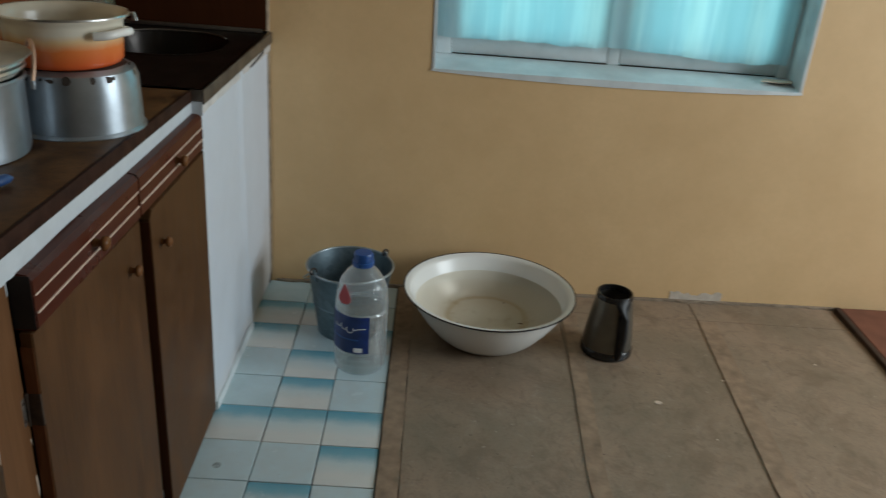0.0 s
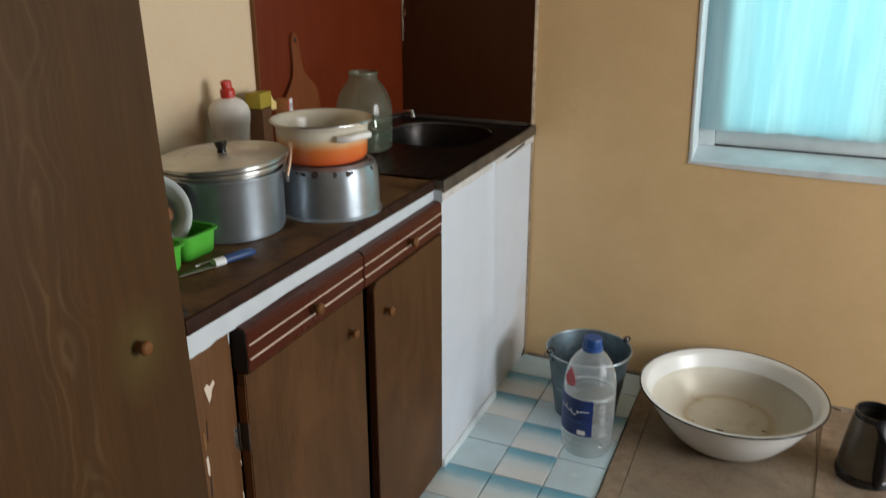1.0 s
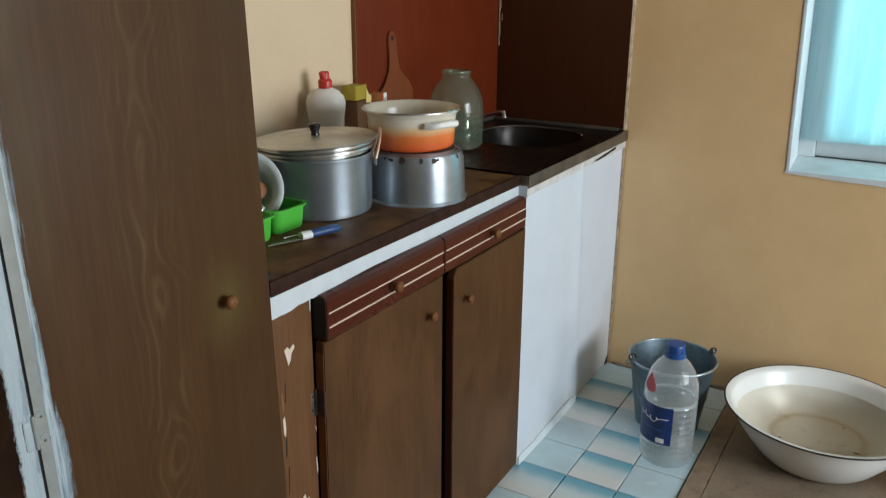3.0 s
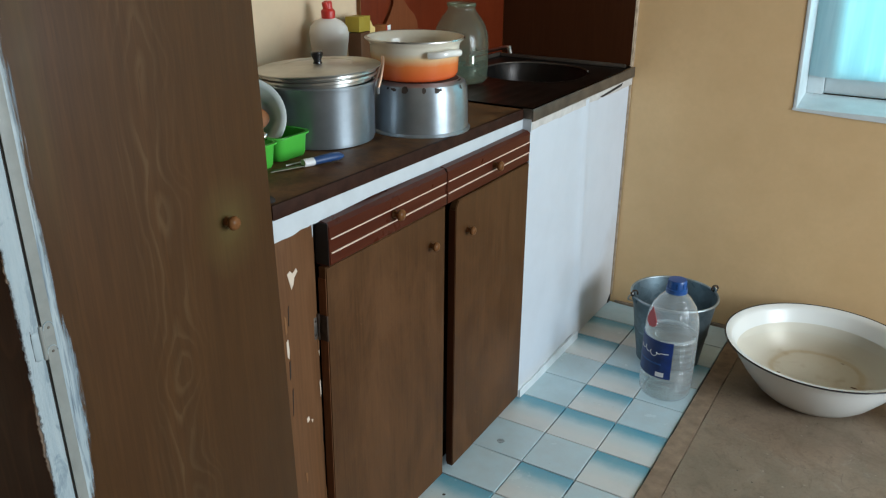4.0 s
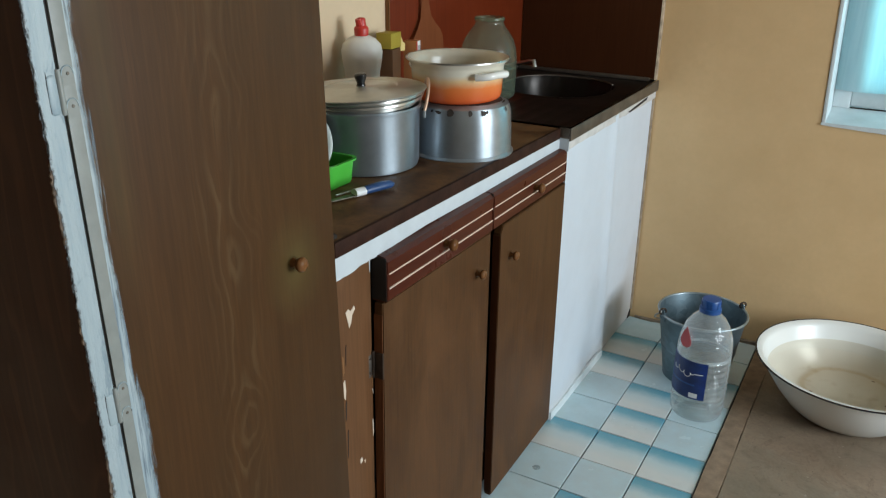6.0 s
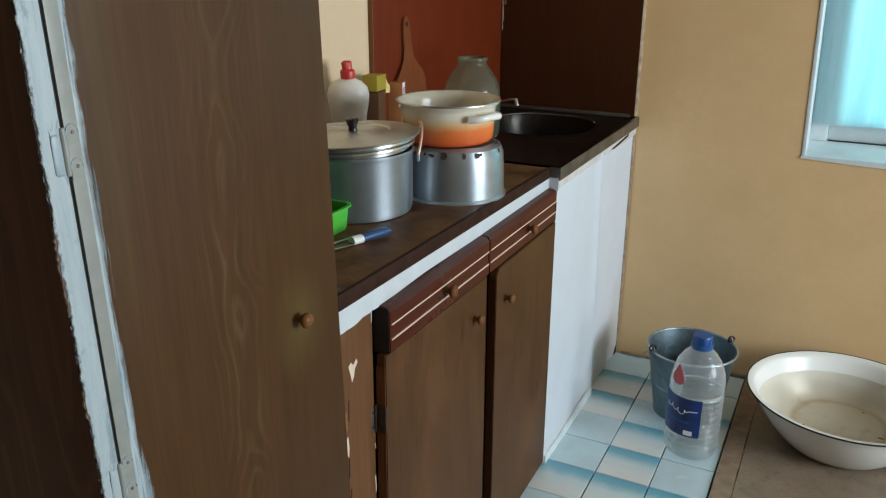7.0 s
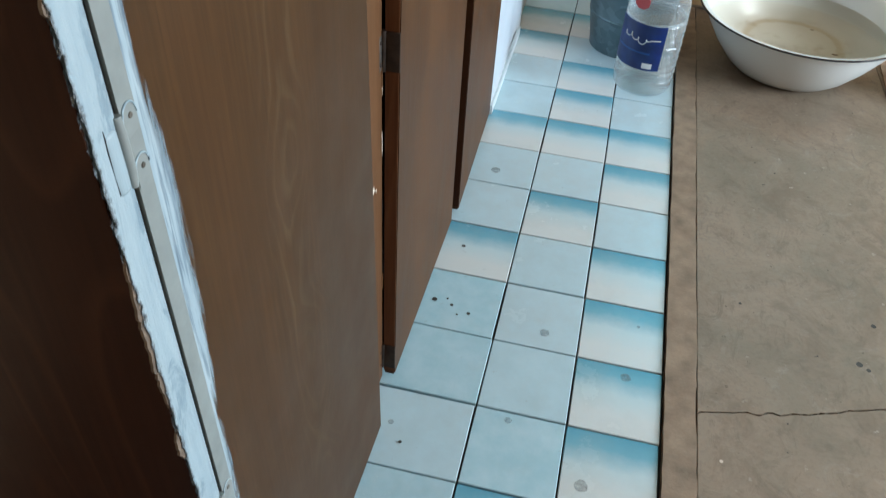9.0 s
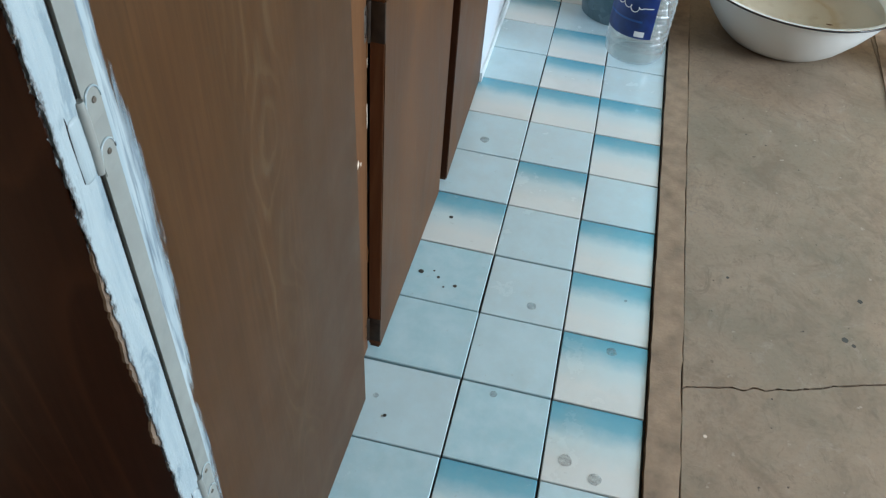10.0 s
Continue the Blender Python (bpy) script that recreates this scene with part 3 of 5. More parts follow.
def wall_north():
    """Wall with a window opening whose reveals run through it."""
    bm = bmesh.new()
    xs, zs = [WEST - 0.3, -0.44, WIN_L, WIN_R, EAST + 0.3], [-0.1, WIN_B, WIN_T, TOP + 0.1]
    fr = [[bm.verts.new((askew(x, min(z, WIN_T)), wall_y(x), z)) for z in zs] for x in xs]
    bk = [[bm.verts.new((askew(x, min(z, WIN_T)), 1.26, z)) for z in zs] for x in xs]
    for i in range(4):
        for j in range(3):
            if i == 2 and j == 1:
                continue
            bm.faces.new((fr[i][j], fr[i + 1][j], fr[i + 1][j + 1], fr[i][j + 1]))
            bm.faces.new((bk[i][j], bk[i + 1][j], bk[i + 1][j + 1], bk[i][j + 1]))
    for g in ((2, 1, 3, 1), (3, 1, 3, 2), (3, 2, 2, 2), (2, 2, 2, 1)):
        a, b, c, d = g
        bm.faces.new((fr[a][b], fr[c][d], bk[c][d], bk[a][b]))
    ring = [(0, 0), (1, 0), (2, 0), (3, 0), (4, 0), (4, 1), (4, 2), (4, 3), (3, 3), (2, 3), (1, 3), (0, 3), (0, 2), (0, 1)]
    for (a, b), (c, d) in zip(ring, ring[1:] + ring[:1]):
        bm.faces.new((fr[a][b], fr[c][d], bk[c][d], bk[a][b]))
    return structure("wall_north", bm, M_WALL_N, "ochre painted plaster wall with a window", "wall", 0)


wall_north()
structure("wall_west", box(WEST - 0.25, WEST, SOUTH - 0.2, 0.955, -0.1, TOP), M_WALL_W, "cream painted plaster wall behind the worktop", "wall", 0)
structure("wall_south", box(WEST, EAST, SOUTH - 0.2, SOUTH, -0.1, TOP), M_WALL_S, "unseen ochre plaster wall, darkened to cut bounced light", "wall", 0)
# unseen opening, added to let in light from this side
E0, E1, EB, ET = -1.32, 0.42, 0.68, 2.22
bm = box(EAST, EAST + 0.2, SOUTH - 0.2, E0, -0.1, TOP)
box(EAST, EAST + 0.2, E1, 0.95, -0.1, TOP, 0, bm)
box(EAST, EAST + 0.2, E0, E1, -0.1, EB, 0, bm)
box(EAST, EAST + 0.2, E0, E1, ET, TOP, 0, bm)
structure("wall_east", bm, M_WALL_S, "unseen ochre plaster wall, darkened, with an added window opening", "wall", 0)
structure("ceiling", box(WEST - 0.2, EAST + 0.2, SOUTH - 0.2, 1.2, TOP, TOP + 0.15), M_CEIL, "unseen ceiling, its white darkened to deepen the shade", "ceiling", 0)
floor = structure("floor", box(WEST - 0.2, EAST + 0.2, SOUTH - 0.2, 1.2, -0.15, -0.012), simple("dark_mortar_bed", (0.05, 0.045, 0.04), 0.9), "floor of blue tiles and worn board sheets", "floor", 0)

# ---- the window ----
win = tagged(thing("window_1", "white painted wooden double window with peeling paint", "window"), kind="structure")
FY = 1.065


def casing():
    """The painted plaster reveals and the sloping sill, flush with the wall's face."""
    yl, yr = wall_y(WIN_L), wall_y(WIN_R)
    sill = slab([(yl - 0.004, WIN_B + 0.001), (FY + 0.07, WIN_B + 0.001), (FY + 0.07, WIN_B + 0.028), (FY, WIN_B + 0.028), (yl - 0.004, WIN_B + 0.006)], "x", WIN_L + 0.001, WIN_R - 0.001)
    for v in sill.verts:
        if v.co.y < FY - 0.05:
            v.co.y += (yr - yl) * (v.co.x - WIN_L) / (WIN_R - WIN_L)
    part("window_sill", sill, M_WINPAINT, win, "thickly painted white sill")
    for x0, x1, y in ((WIN_L + 0.001, WIN_L + 0.012, yl), (WIN_R - 0.012, WIN_R - 0.001, yr)):
        part("reveal", box(x0, x1, y - 0.003, FY + 0.07, WIN_B + 0.005, WIN_T - 0.001, 0.003), M_WINPAINT, win)
    part("reveal", box(WIN_L + 0.012, WIN_R - 0.012, yr, FY + 0.07, WIN_T - 0.013, WIN_T - 0.002), M_WINPAINT, win)


casing()
FB = WIN_B + 0.028
for n_, b_ in (("frame_stile", (WIN_L + 0.012, WIN_L + 0.062)), ("frame_stile", (WIN_R - 0.05, WIN_R - 0.012)), ("mullion", (0.655, 0.695))):
    part(n_, box(*b_, FY + (0.012 if n_ == "mullion" else 0), FY + 0.07, FB, WIN_T - 0.014, 0.004), M_WINPAINT, win)


def sash(x0, x1):
    """One casement: four rails, a pane and a dark strip for the gap's shade."""
    s = part("sash", box(x0, x1, FY + 0.012, FY + 0.05, FB + 0.004, FB + 0.070, 0.005), M_WINPAINT, win, "bottom rail with scuffed white paint")
    for a, b in ((x0, x0 + 0.038), (x1 - 0.038, x1)):
        part("sash_stile", box(a, b, FY + 0.012, FY + 0.05, FB + 0.0705, WIN_T - 0.07, 0.005), M_WINPAINT, s)
    part("sash_rail", box(x0, x1, FY + 0.012, FY + 0.05, WIN_T - 0.0695, WIN_T - 0.02, 0.005), M_WINPAINT, s)
    # a thin dark strip stands for the shade under the rail
    part("bead", box(x0 + 0.001, x1 - 0.001, FY + 0.004, FY + 0.0125, FB + 0.001, FB + 0.0038, 0.0008), M_RUSTY, s, "dark strip for the shade in the gap under the rail")
    p = part("pane", box(x0 + 0.034, x1 - 0.034, FY + 0.034, FY + 0.038, FB + 0.066, WIN_T - 0.065), M_GLASS, s)
    p.visible_shadow = False


sash(WIN_L + 0.063, 0.654)
sash(0.696, WIN_R - 0.051)
for z in (0.93, 1.05, 1.75):
    part("hinge", lathe([(0, 0), (0.006, 0.001), (0.006, 0.05), (0, 0.051)], 12), M_RUSTY, win, "dark sash hinge").location = (WIN_R - 0.052, FY + 0.006, z)


def curtain(x0, x1, hem_at, y_at, seed):
    """Gauze gathered in soft folds, its hem hanging in a shallow curve."""
    rng = random.Random(seed)
    bm = bmesh.new()
    nx, nz = 90, 14
    ph = [rng.uniform(0, 6.28) for _ in range(3)]
    grid = []
    for i in range(nx + 1):
        u = i / nx
        x = x0 + (x1 - x0) * u
        hem = FB + hem_at(u) + 0.0012 * math.sin(31 * u + ph[0]) + 0.003 * math.sin(9 * u + ph[1])
        col = []
        for j in range(nz + 1):
            w = j / nz
            y = y_at + 0.005 * math.sin(38 * u + ph[1] + 0.7 * math.sin(3 * w)) + 0.003 * math.sin(23 * u + ph[2])
            col.append(bm.verts.new((x, y, hem + (WIN_T - 0.02 - hem) * w)))
        grid.append(col)
    for i in range(nx):
        for j in range(nz):
            bm.faces.new((grid[i][j], grid[i + 1][j], grid[i + 1][j + 1], grid[i][j + 1]))
    ob = part("curtain", bm, M_GAUZE, None, smooth=60)
    return tagged(ob, "thin cyan-white gauze curtain hung in the window recess", "curtain", "window curtains")


curtain(WIN_L + 0.0145, 0.668, lambda u: 0.060 - 0.006 * u + 0.014 * u ** 8, FY - 0.016, 3)
curtain(0.640, WIN_R - 0.040, lambda u: 0.046 + 0.024 * (1 - u) ** 3, FY - 0.034, 5)
# the paint was carried down over the wall's edge, lowest in the middle
lip = [(WIN_L, WIN_B + 0.004)] + [(WIN_L + (WIN_R - WIN_L) * k / 40, WIN_B - 0.001 - 0.016 * math.sin(math.pi * k / 40) ** 0.8 + 0.0012 * noise.noise((k * 0.6, 2.0, 0.0))) for k in range(41)] + [(WIN_R, WIN_B + 0.004)]
bm = slab(lip, "y", -0.003, 0.001)
for v in bm.verts:
    v.co.y += wall_y(v.co.x) - 0.002
part("painted_lip", bm, M_WINPAINT, win, "white paint run over the wall's edge", 0)
bm = slab([(1.155, 0.0), (1.175, 0.004), (1.215, -0.004), (1.262, 0.002), (1.268, 0.03), (1.20, 0.034), (1.165, 0.022)], "z", 0, 0.003)
part("paint_flake", turned(bm, pose(0, 0.995, WIN_B + 0.024, 4, 0, 0)), M_CHIP, win, "peeled curl of paint on the sill")

for ob in list(win.children_recursive) + [c for c in scene.objects if c.name.startswith("curtain")]:
    if ob.location.length < 0.01:
        for v in ob.data.vertices:
            v.co.x = askew(v.co.x, v.co.z)

# ---- worktop run ----
FRONT = -0.450
CTOP = 0.864


def ctop(y):
    """The worktop rises a little towards the cupboard."""
    return 0.8625 + 0.010 * (0.108 - y)


def tilted(bm):
    for v in bm.verts:
        v.co.z += 0.010 * (0.108 - v.co.y)
    return bm



def knob(parent, x, y, z, size=1.0):
    k = lathe([(0, 0), (0.0095, 0), (0.007, 0.006), (0.0065, 0.011), (0.013, 0.015), (0.0145, 0.020), (0.012, 0.0255), (0.005, 0.028), (0, 0.0283)], 24)
    k = turned(k, Matrix.Translation((x, y, z)) @ Euler((0, math.pi / 2, 0)).to_matrix().to_4x4() @ Matrix.Scale(size, 4))
    return part("knob", k, M_KNOB, parent, "small turned wooden knob", 60)


base = thing("base_cabinet", "worn brown laminate base cabinet with two drawers and two doors", "cabinet")
# solid black block that shows as shade through the door gaps
part("body", box(WEST + 0.01, FRONT - 0.075, -0.843, 0.105, 0.02, 0.818), M_BLACK, base, "black block for the shade inside the carcass")
stile = part("stile", box(FRONT - 0.040, FRONT - 0.023, -0.8325, -0.7200, 0.004, 0.812, 0.002), M_STILE, base, "chipped brown edge board")


def chip(outline, y, z, parent, mat=M_CHIP, x=FRONT - 0.0228):
    if mat is M_BLACK:
        outline = [(a * 0.45 + b * 0.05, b) for a, b in outline]
    part("chip", slab([(y + a, z + b) for a, b in outline], "x", x - 0.002, x + 0.0006), mat, parent, "pale spot where the laminate has come off", 0)


chip([(-0.012, 0.014), (-0.004, 0.018), (0.002, 0.011), (0.012, 0.018), (0.015, 0.011), (0.006, 0.002), (0.003, -0.010), (-0.003, -0.018), (-0.006, -0.006)], -0.784, 0.720, stile)
chip([(-0.003, 0.004), (0.003, 0.006), (0.005, -0.003), (-0.002, -0.006)], -0.7635, 0.421, stile)
chip([(-0.002, 0.004), (0.003, 0.003), (0.001, -0.004)], -0.752, 0.412, stile)
chip([(-0.003, 0.018), (0.002, 0.022), (0.004, 0.0), (0.002, -0.018), (-0.002, -0.012)], -0.806, 0.589, stile)
chip([(-0.003, 0.020), (0.002, 0.014), (0.003, -0.015), (-0.002, -0.020)], -0.8075, 0.640, stile, M_RAW)
chip([(-0.003, 0.016), (0.003, 0.020), (0.004, -0.014), (-0.002, -0.020)], -0.8035, 0.548, stile, M_BLACK)
chip([(-0.0025, 0.024), (0.0025, 0.028), (0.002, -0.024), (-0.001, -0.030)], -0.801, 0.480, stile, M_BLACK)
chip([(-0.002, 0.014), (0.002, 0.020), (0.002, -0.020), (-0.001, -0.018)], -0.799, 0.655, stile, M_BLACK)
chip([(-0.0015, 0.014), (0.001, 0.018), (0.0025, -0.012), (0.0, -0.02)], -0.7235, 0.470, stile)
chip([(-0.001, 0.006), (0.002, 0.008), (0.0018, -0.006)], -0.7225, 0.545, stile)
chip([(-0.004, 0.012), (0.003, 0.008), (0.002, -0.010), (-0.002, -0.012)], -0.776, 0.297, stile, M_RAW)
for k, zc in enumerate((0.60, 0.565, 0.36, 0.22, 0.12)):
    chip([(-0.003, 0.012), (0.0005, 0.018), (0.0005, -0.016), (-0.002, -0.010)], -0.7212, zc, stile, M_RAW if k % 2 else M_BLACK)


def cabinet_door(y0, y1, notch):
    out = [(y0, 0.012), (y1, 0.010), (y1 - (0 if notch else 0.004), 0.722)]
    out += [(y0 + 0.012, 0.722), (y0, 0.706)] if notch else [(y0, 0.722)]
    d = part("door", slab(out, "x", FRONT - 0.0185, FRONT, 0.0018), M_BASE, base, "brown laminate door with a worn edge")
    # the notched door's edge is darkened, so the gap beside it looks shaded
    part("edge_band", box(FRONT - 0.0186, FRONT - 0.001, y0 - 0.0012, y0 + 0.0002, 0.02, 0.70), M_DARKPANEL if notch else M_EDGE, d, "pressed-wood edge, bare on one door, darkened as gap shade on the other")
    return d


dl = cabinet_door(-0.718, -0.299, False)
knob(dl, FRONT, -0.3635, 0.6485, 0.76)
dr = cabinet_door(-0.266, 0.112, True)
knob(dr, FRONT, -0.212, 0.638, 0.76)
for z in (0.600, 0.055):
    h = part("hinge", box(FRONT - 0.0185, FRONT + 0.0006, -0.7212, -0.7165, z - 0.026, z + 0.026, 0.001), M_RUSTY, dl, "old rusty butt hinge")
    part("pin", lathe([(0, -0.028), (0.0035, -0.027), (0.0035, 0.027), (0, 0.028)], 12), M_RUSTY, h).location = (FRONT - 0.0205, -0.7205, z)
    part("leaf", box(FRONT - 0.0235, FRONT - 0.0215, -0.7330, -0.7235, z - 0.024, z + 0.022, 0.001), M_DULL, h)
    for dz in (-0.015, 0.014):
        part("screw", turned(lathe([(0, 0), (0.0028, 0), (0.002, 0.0012), (0, 0.0014)], 10), pose(FRONT - 0.0215, -0.7285, z + dz, 0, 90, 0)), M_RUSTY, h)


# neither door shuts flush any more
dl.matrix_basis = Matrix.Translation((FRONT, -0.718, 0)) @ Matrix.Rotation(radians(-0.5), 4, "Z") @ Matrix.Translation((-FRONT, 0.718, 0))
dr.matrix_basis = Matrix.Translation((0.0085, 0.0030, 0))


def hang(door_, out, back, y0, y1, even):
    """The doors have warped: their lower ends stand out from the carcass and have dropped towards the cupboard."""
    for ob in [door_] + list(door_.children_recursive):
        if ob.location.length > 0.1:
            w = max(0.0, (0.72 - ob.location.z) / 0.72)
            ob.location.x += out * w
            ob.location.y -= back * w
            continue
        for v in ob.data.vertices:
            w = max(0.0, (0.72 - v.co.z) / 0.72)
            u = 1.0 if even else max(0.0, min(1.0, (y1 - v.co.y) / (y1 - y0)))
            v.co.x += out * w * u
            v.co.y -= back * w * u


hang(dl, 0.006, 0.016, -0.718, -0.299, True)
hang(dr, 0.007, 0.014, -0.266, 0.112, False)
for ob in [stile] + list(stile.children):
    for v in ob.data.vertices:
        v.co.y -= 0.014 * (0.812 - v.co.z) / 0.808
        v.co.x += 0.008 * (0.812 - v.co.z) / 0.808


def drawer(y0, y1, ky, kz):
    """Moulded drawer front: a raised field with two pale inlaid lines."""
    prof = [(FRONT - 0.025, 0.724), (FRONT + 0.003, 0.724), (FRONT + 0.0085, 0.729), (FRONT + 0.0085, 0.7485), (FRONT + 0.0070, 0.751), (FRONT + 0.0070, 0.777), (FRONT + 0.0085, 0.7795),
            (FRONT + 0.0085, 0.801), (FRONT + 0.002, 0.809), (FRONT - 0.025, 0.812)]
    bm_ = slab([(x, z) for x, z in prof], "y", y0, y1, 0.0015)
    d = part("drawer_front", bm_, M_DRAWER, base, "glossy mahogany drawer front")
    for z in (0.7505, 0.7780):
        part("inlay", box(FRONT + 0.006, FRONT + 0.0092, y0 + 0.006, y1 - 0.002, z - 0.0014, z + 0.0014, 0.0006), M_STRIPE, d, "thin cream inlaid line")
    part("end_grain", box(FRONT - 0.024, FRONT + 0.0065, y0 - 0.001, y0 + 0.0008, 0.728, 0.808), M_BLACK, d, "black end of the drawer front")
    knob(d, FRONT + 0.0070, ky, kz, 0.86)


drawer(-0.715, -0.3055, -0.507, 0.766)
drawer(-0.3025, 0.114, -0.080, 0.763)

top = thing("worktop", "worn dark brown laminate worktop with a white painted front band", "worktop")
part("board", tilted(box(WEST + 0.002, FRONT - 0.0186, -0.832, 0.108, 0.832, 0.8625, 0.0008)), M_TOP, top)
part("edge_strip", tilted(box(FRONT - 0.0185, FRONT - 0.0105, -0.8325, 0.1085, 0.836, 0.8632, 0.003)), M_TOPEDGE, top, "dark worn edging")
band = ragged(-0.8325, -0.780, 0.7965, 0.003, 0.009, 4) + ragged(-0.765, -0.725, 0.8015, 0.002, 0.01, 9) + [(-0.55, 0.807), (-0.30, 0.806), (-0.10, 0.8055), (0.109, 0.8055)] + ragged(0.109, -0.8325, 0.8376, 0.0012, 0.012, 5)
part("front_band", tilted(slab(band, "x", FRONT - 0.030, FRONT - 0.0125)), M_WHITEPAINT, top, "ragged white painted band", 0)
part("drip", slab([(-0.7255, 0.83), (-0.7210, 0.83), (-0.7222, 0.785), (-0.7242, 0.780)], "x", FRONT - 0.024, FRONT - 0.0222), M_WHITEPAINT, top, "run of white paint")

# ---- sink unit ----
sink = thing("sink_unit", "dark stainless steel sink with a painted hardboard front", "sink")


def sink_top():
    """Pressed steel top: a raised rim, ribs on the drainer and one deep bowl."""
    bm = bmesh.new()
    x0, x1, y0, y1 = WEST + 0.012, FRONT + 0.012, 0.110, 0.880
    nx, ny = 60, 90
    g = []
    for i in range(nx + 1):
        row = []
        for j in range(ny + 1):
            x, y = x0 + (x1 - x0) * i / nx, y0 + (y1 - y0) * j / ny
            z = CTOP - 0.004
            e = min(x - x0, x1 - x, y1 - y, y - y0)
            z += 0.007 * max(0.0, 1 - e / 0.018)
            dx, dy = abs(x + 0.685) - 0.165, abs(y - 0.635) - 0.165
            c = 0.135
            d = math.hypot(max(dx + c, 0), max(dy + c, 0)) - c + min(max(dx + c, dy + c), 0)
            if d < 0:
                z -= 0.15 * min(1.0, (-d / 0.035)) ** 0.7
            elif d < 0.012:
                z += 0.004 * (1 - abs(d / 0.006 - 1))
            if y < 0.43 and e > 0.03:
                z += 0.0012 * max(0, math.sin((x - x0) * 140))
            row.append(bm.verts.new((x, y, z)))
        g.append(row)
    for i in range(nx):
        for j in range(ny):
            bm.faces.new((g[i][j], g[i + 1][j], g[i + 1][j + 1], g[i][j + 1]))
    return bm


# near-black base colour: holds the dark panel the steel mirrors, and dirt
M_SINK = simple("darkened_sink_steel", (0.026, 0.022, 0.020), 0.34, 0.7, vary=0.25, scale=9)
M_SINKEDGE = simple("dirty_steel_edge", (0.135, 0.112, 0.090), 0.42, 0.5, vary=0.3)
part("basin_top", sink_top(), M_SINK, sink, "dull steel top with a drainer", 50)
part("front_edge", box(FRONT + 0.0125, FRONT + 0.017, 0.109, 0.893, 0.832, CTOP + 0.001, 0.0015), M_SINKEDGE, sink, "grey steel edge")
rim = []
for cx, cy, a0 in ((-0.655, 0.665, 0), (-0.715, 0.665, 90), (-0.715, 0.605, 180), (-0.655, 0.605, 270)):
    rim += [(cx + 0.136 * math.cos(radians(a0 + 15 * q)), cy + 0.136 * math.sin(radians(a0 + 15 * q)), CTOP) for q in range(7)]
# lighter tube along the back only, drawn as the rim's highlight
part("bowl_rim", tube(rim[2:17], 0.0030, 8), M_SINKEDGE, sink, "back of the bowl's rim, in lighter steel as its highlight", 60)
part("back_lip", box(WEST + 0.014, WEST + 0.022, 0.125, 0.878, CTOP - 0.002, CTOP + 0.012, 0.003), M_SINKEDGE, sink, "raised steel lip")
part("back_lip", box(WEST + 0.024, FRONT - 0.01, 0.868, 0.877, CTOP - 0.002, CTOP + 0.010, 0.003), M_SINKEDGE, sink, "raised steel lip")
part("drain", lathe([(0, 0.001), (0.012, 0.001), (0.03, 0.003), (0.034, 0.001), (0.034, 0)], 24), M_STEEL, sink).location = (-0.685, 0.635, CTOP - 0.153)


part("side_edge", box(FRONT - 0.013, FRONT + 0.0122, 0.1078, 0.1092, 0.839, CTOP + 0.001), M_SINKEDGE, sink, "grey steel edge")
part("side_return", box(FRONT - 0.013, FRONT + 0.0122, 0.1095, 0.1125, 0.806, 0.838), M_WHITEPAINT, sink, "white painted return of the edge")


def hardboard():
    """Painted sheet, bowed a little along one upright fold, its top edge torn."""
    bm = bmesh.new()
    ny, nz = 44, 20
    rng = random.Random(8)
    tops = [0.820 + 0.006 * math.sin(j * 0.35) + rng.uniform(-0.003, 0.003) for j in range(ny + 1)]
    lay = []
    for side in (0.0, -0.005):
        g = []
        for j in range(ny + 1):
            y = 0.116 + (0.902 - 0.116) * j / ny
            col = []
            for k in range(nz + 1):
                z = 0.003 + (tops[j] - 0.003) * k / nz
                fold = 0.49 + 0.07 * (1 - z)
                x = FRONT + 0.004 + 0.011 * max(0, 1 - abs(y - fold) / 0.05) ** 1.5 + 0.004 * math.sin(7 * y) - 0.010 * max(0, (y - fold)) + side
                col.append(bm.verts.new((x, y, z)))
            g.append(col)
        for j in range(ny):
            for k in range(nz):
                bm.faces.new((g[j][k], g[j + 1][k], g[j + 1][k + 1], g[j][k + 1]))
        lay.append(g)
    a, b = lay
    for j in range(ny):
        bm.faces.new((a[j][nz], a[j + 1][nz], b[j + 1][nz], b[j][nz]))
        bm.faces.new((a[j][0], a[j + 1][0], b[j + 1][0], b[j][0]))
    for k in range(nz):
        bm.faces.new((a[0][k], a[0][k + 1], b[0][k + 1], b[0][k]))
        bm.faces.new((a[ny][k], a[ny][k + 1], b[ny][k + 1], b[ny][k]))
    return bm


part("front_sheet", hardboard(), M_HARDBOARD, sink, "white painted hardboard sheet, stained below", 60)
torn = ragged(0.116, 0.895, 0.808, 0.005, 0.03, 11)
torn += ragged(0.895, 0.116, 0.832, 0.001, 0.05, 12)
part("torn_edge", slab(torn, "x", FRONT - 0.004, FRONT + 0.0095), simple("torn_paper", (0.58, 0.55, 0.52), 0.8, vary=0.15, scale=40), sink, "pale torn paper edge under the rim")
# nothing is cut here: a black slab gives the slit its shade
part("slit", slab([(0.60, 0.814), (0.70, 0.820), (0.80, 0.826), (0.79, 0.817), (0.70, 0.812), (0.62, 0.809)], "x", FRONT + 0.0, FRONT + 0.0105), M_BLACK, sink, "black patch for the shade in a slit where the sheet sags")
part("corner_gap", slab([(0.868, 0.004), (0.893, 0.004), (0.896, 0.032), (0.884, 0.022)], "x", FRONT + 0.0, FRONT + 0.0035), M_BLACK, sink, "small black patch low in the corner")
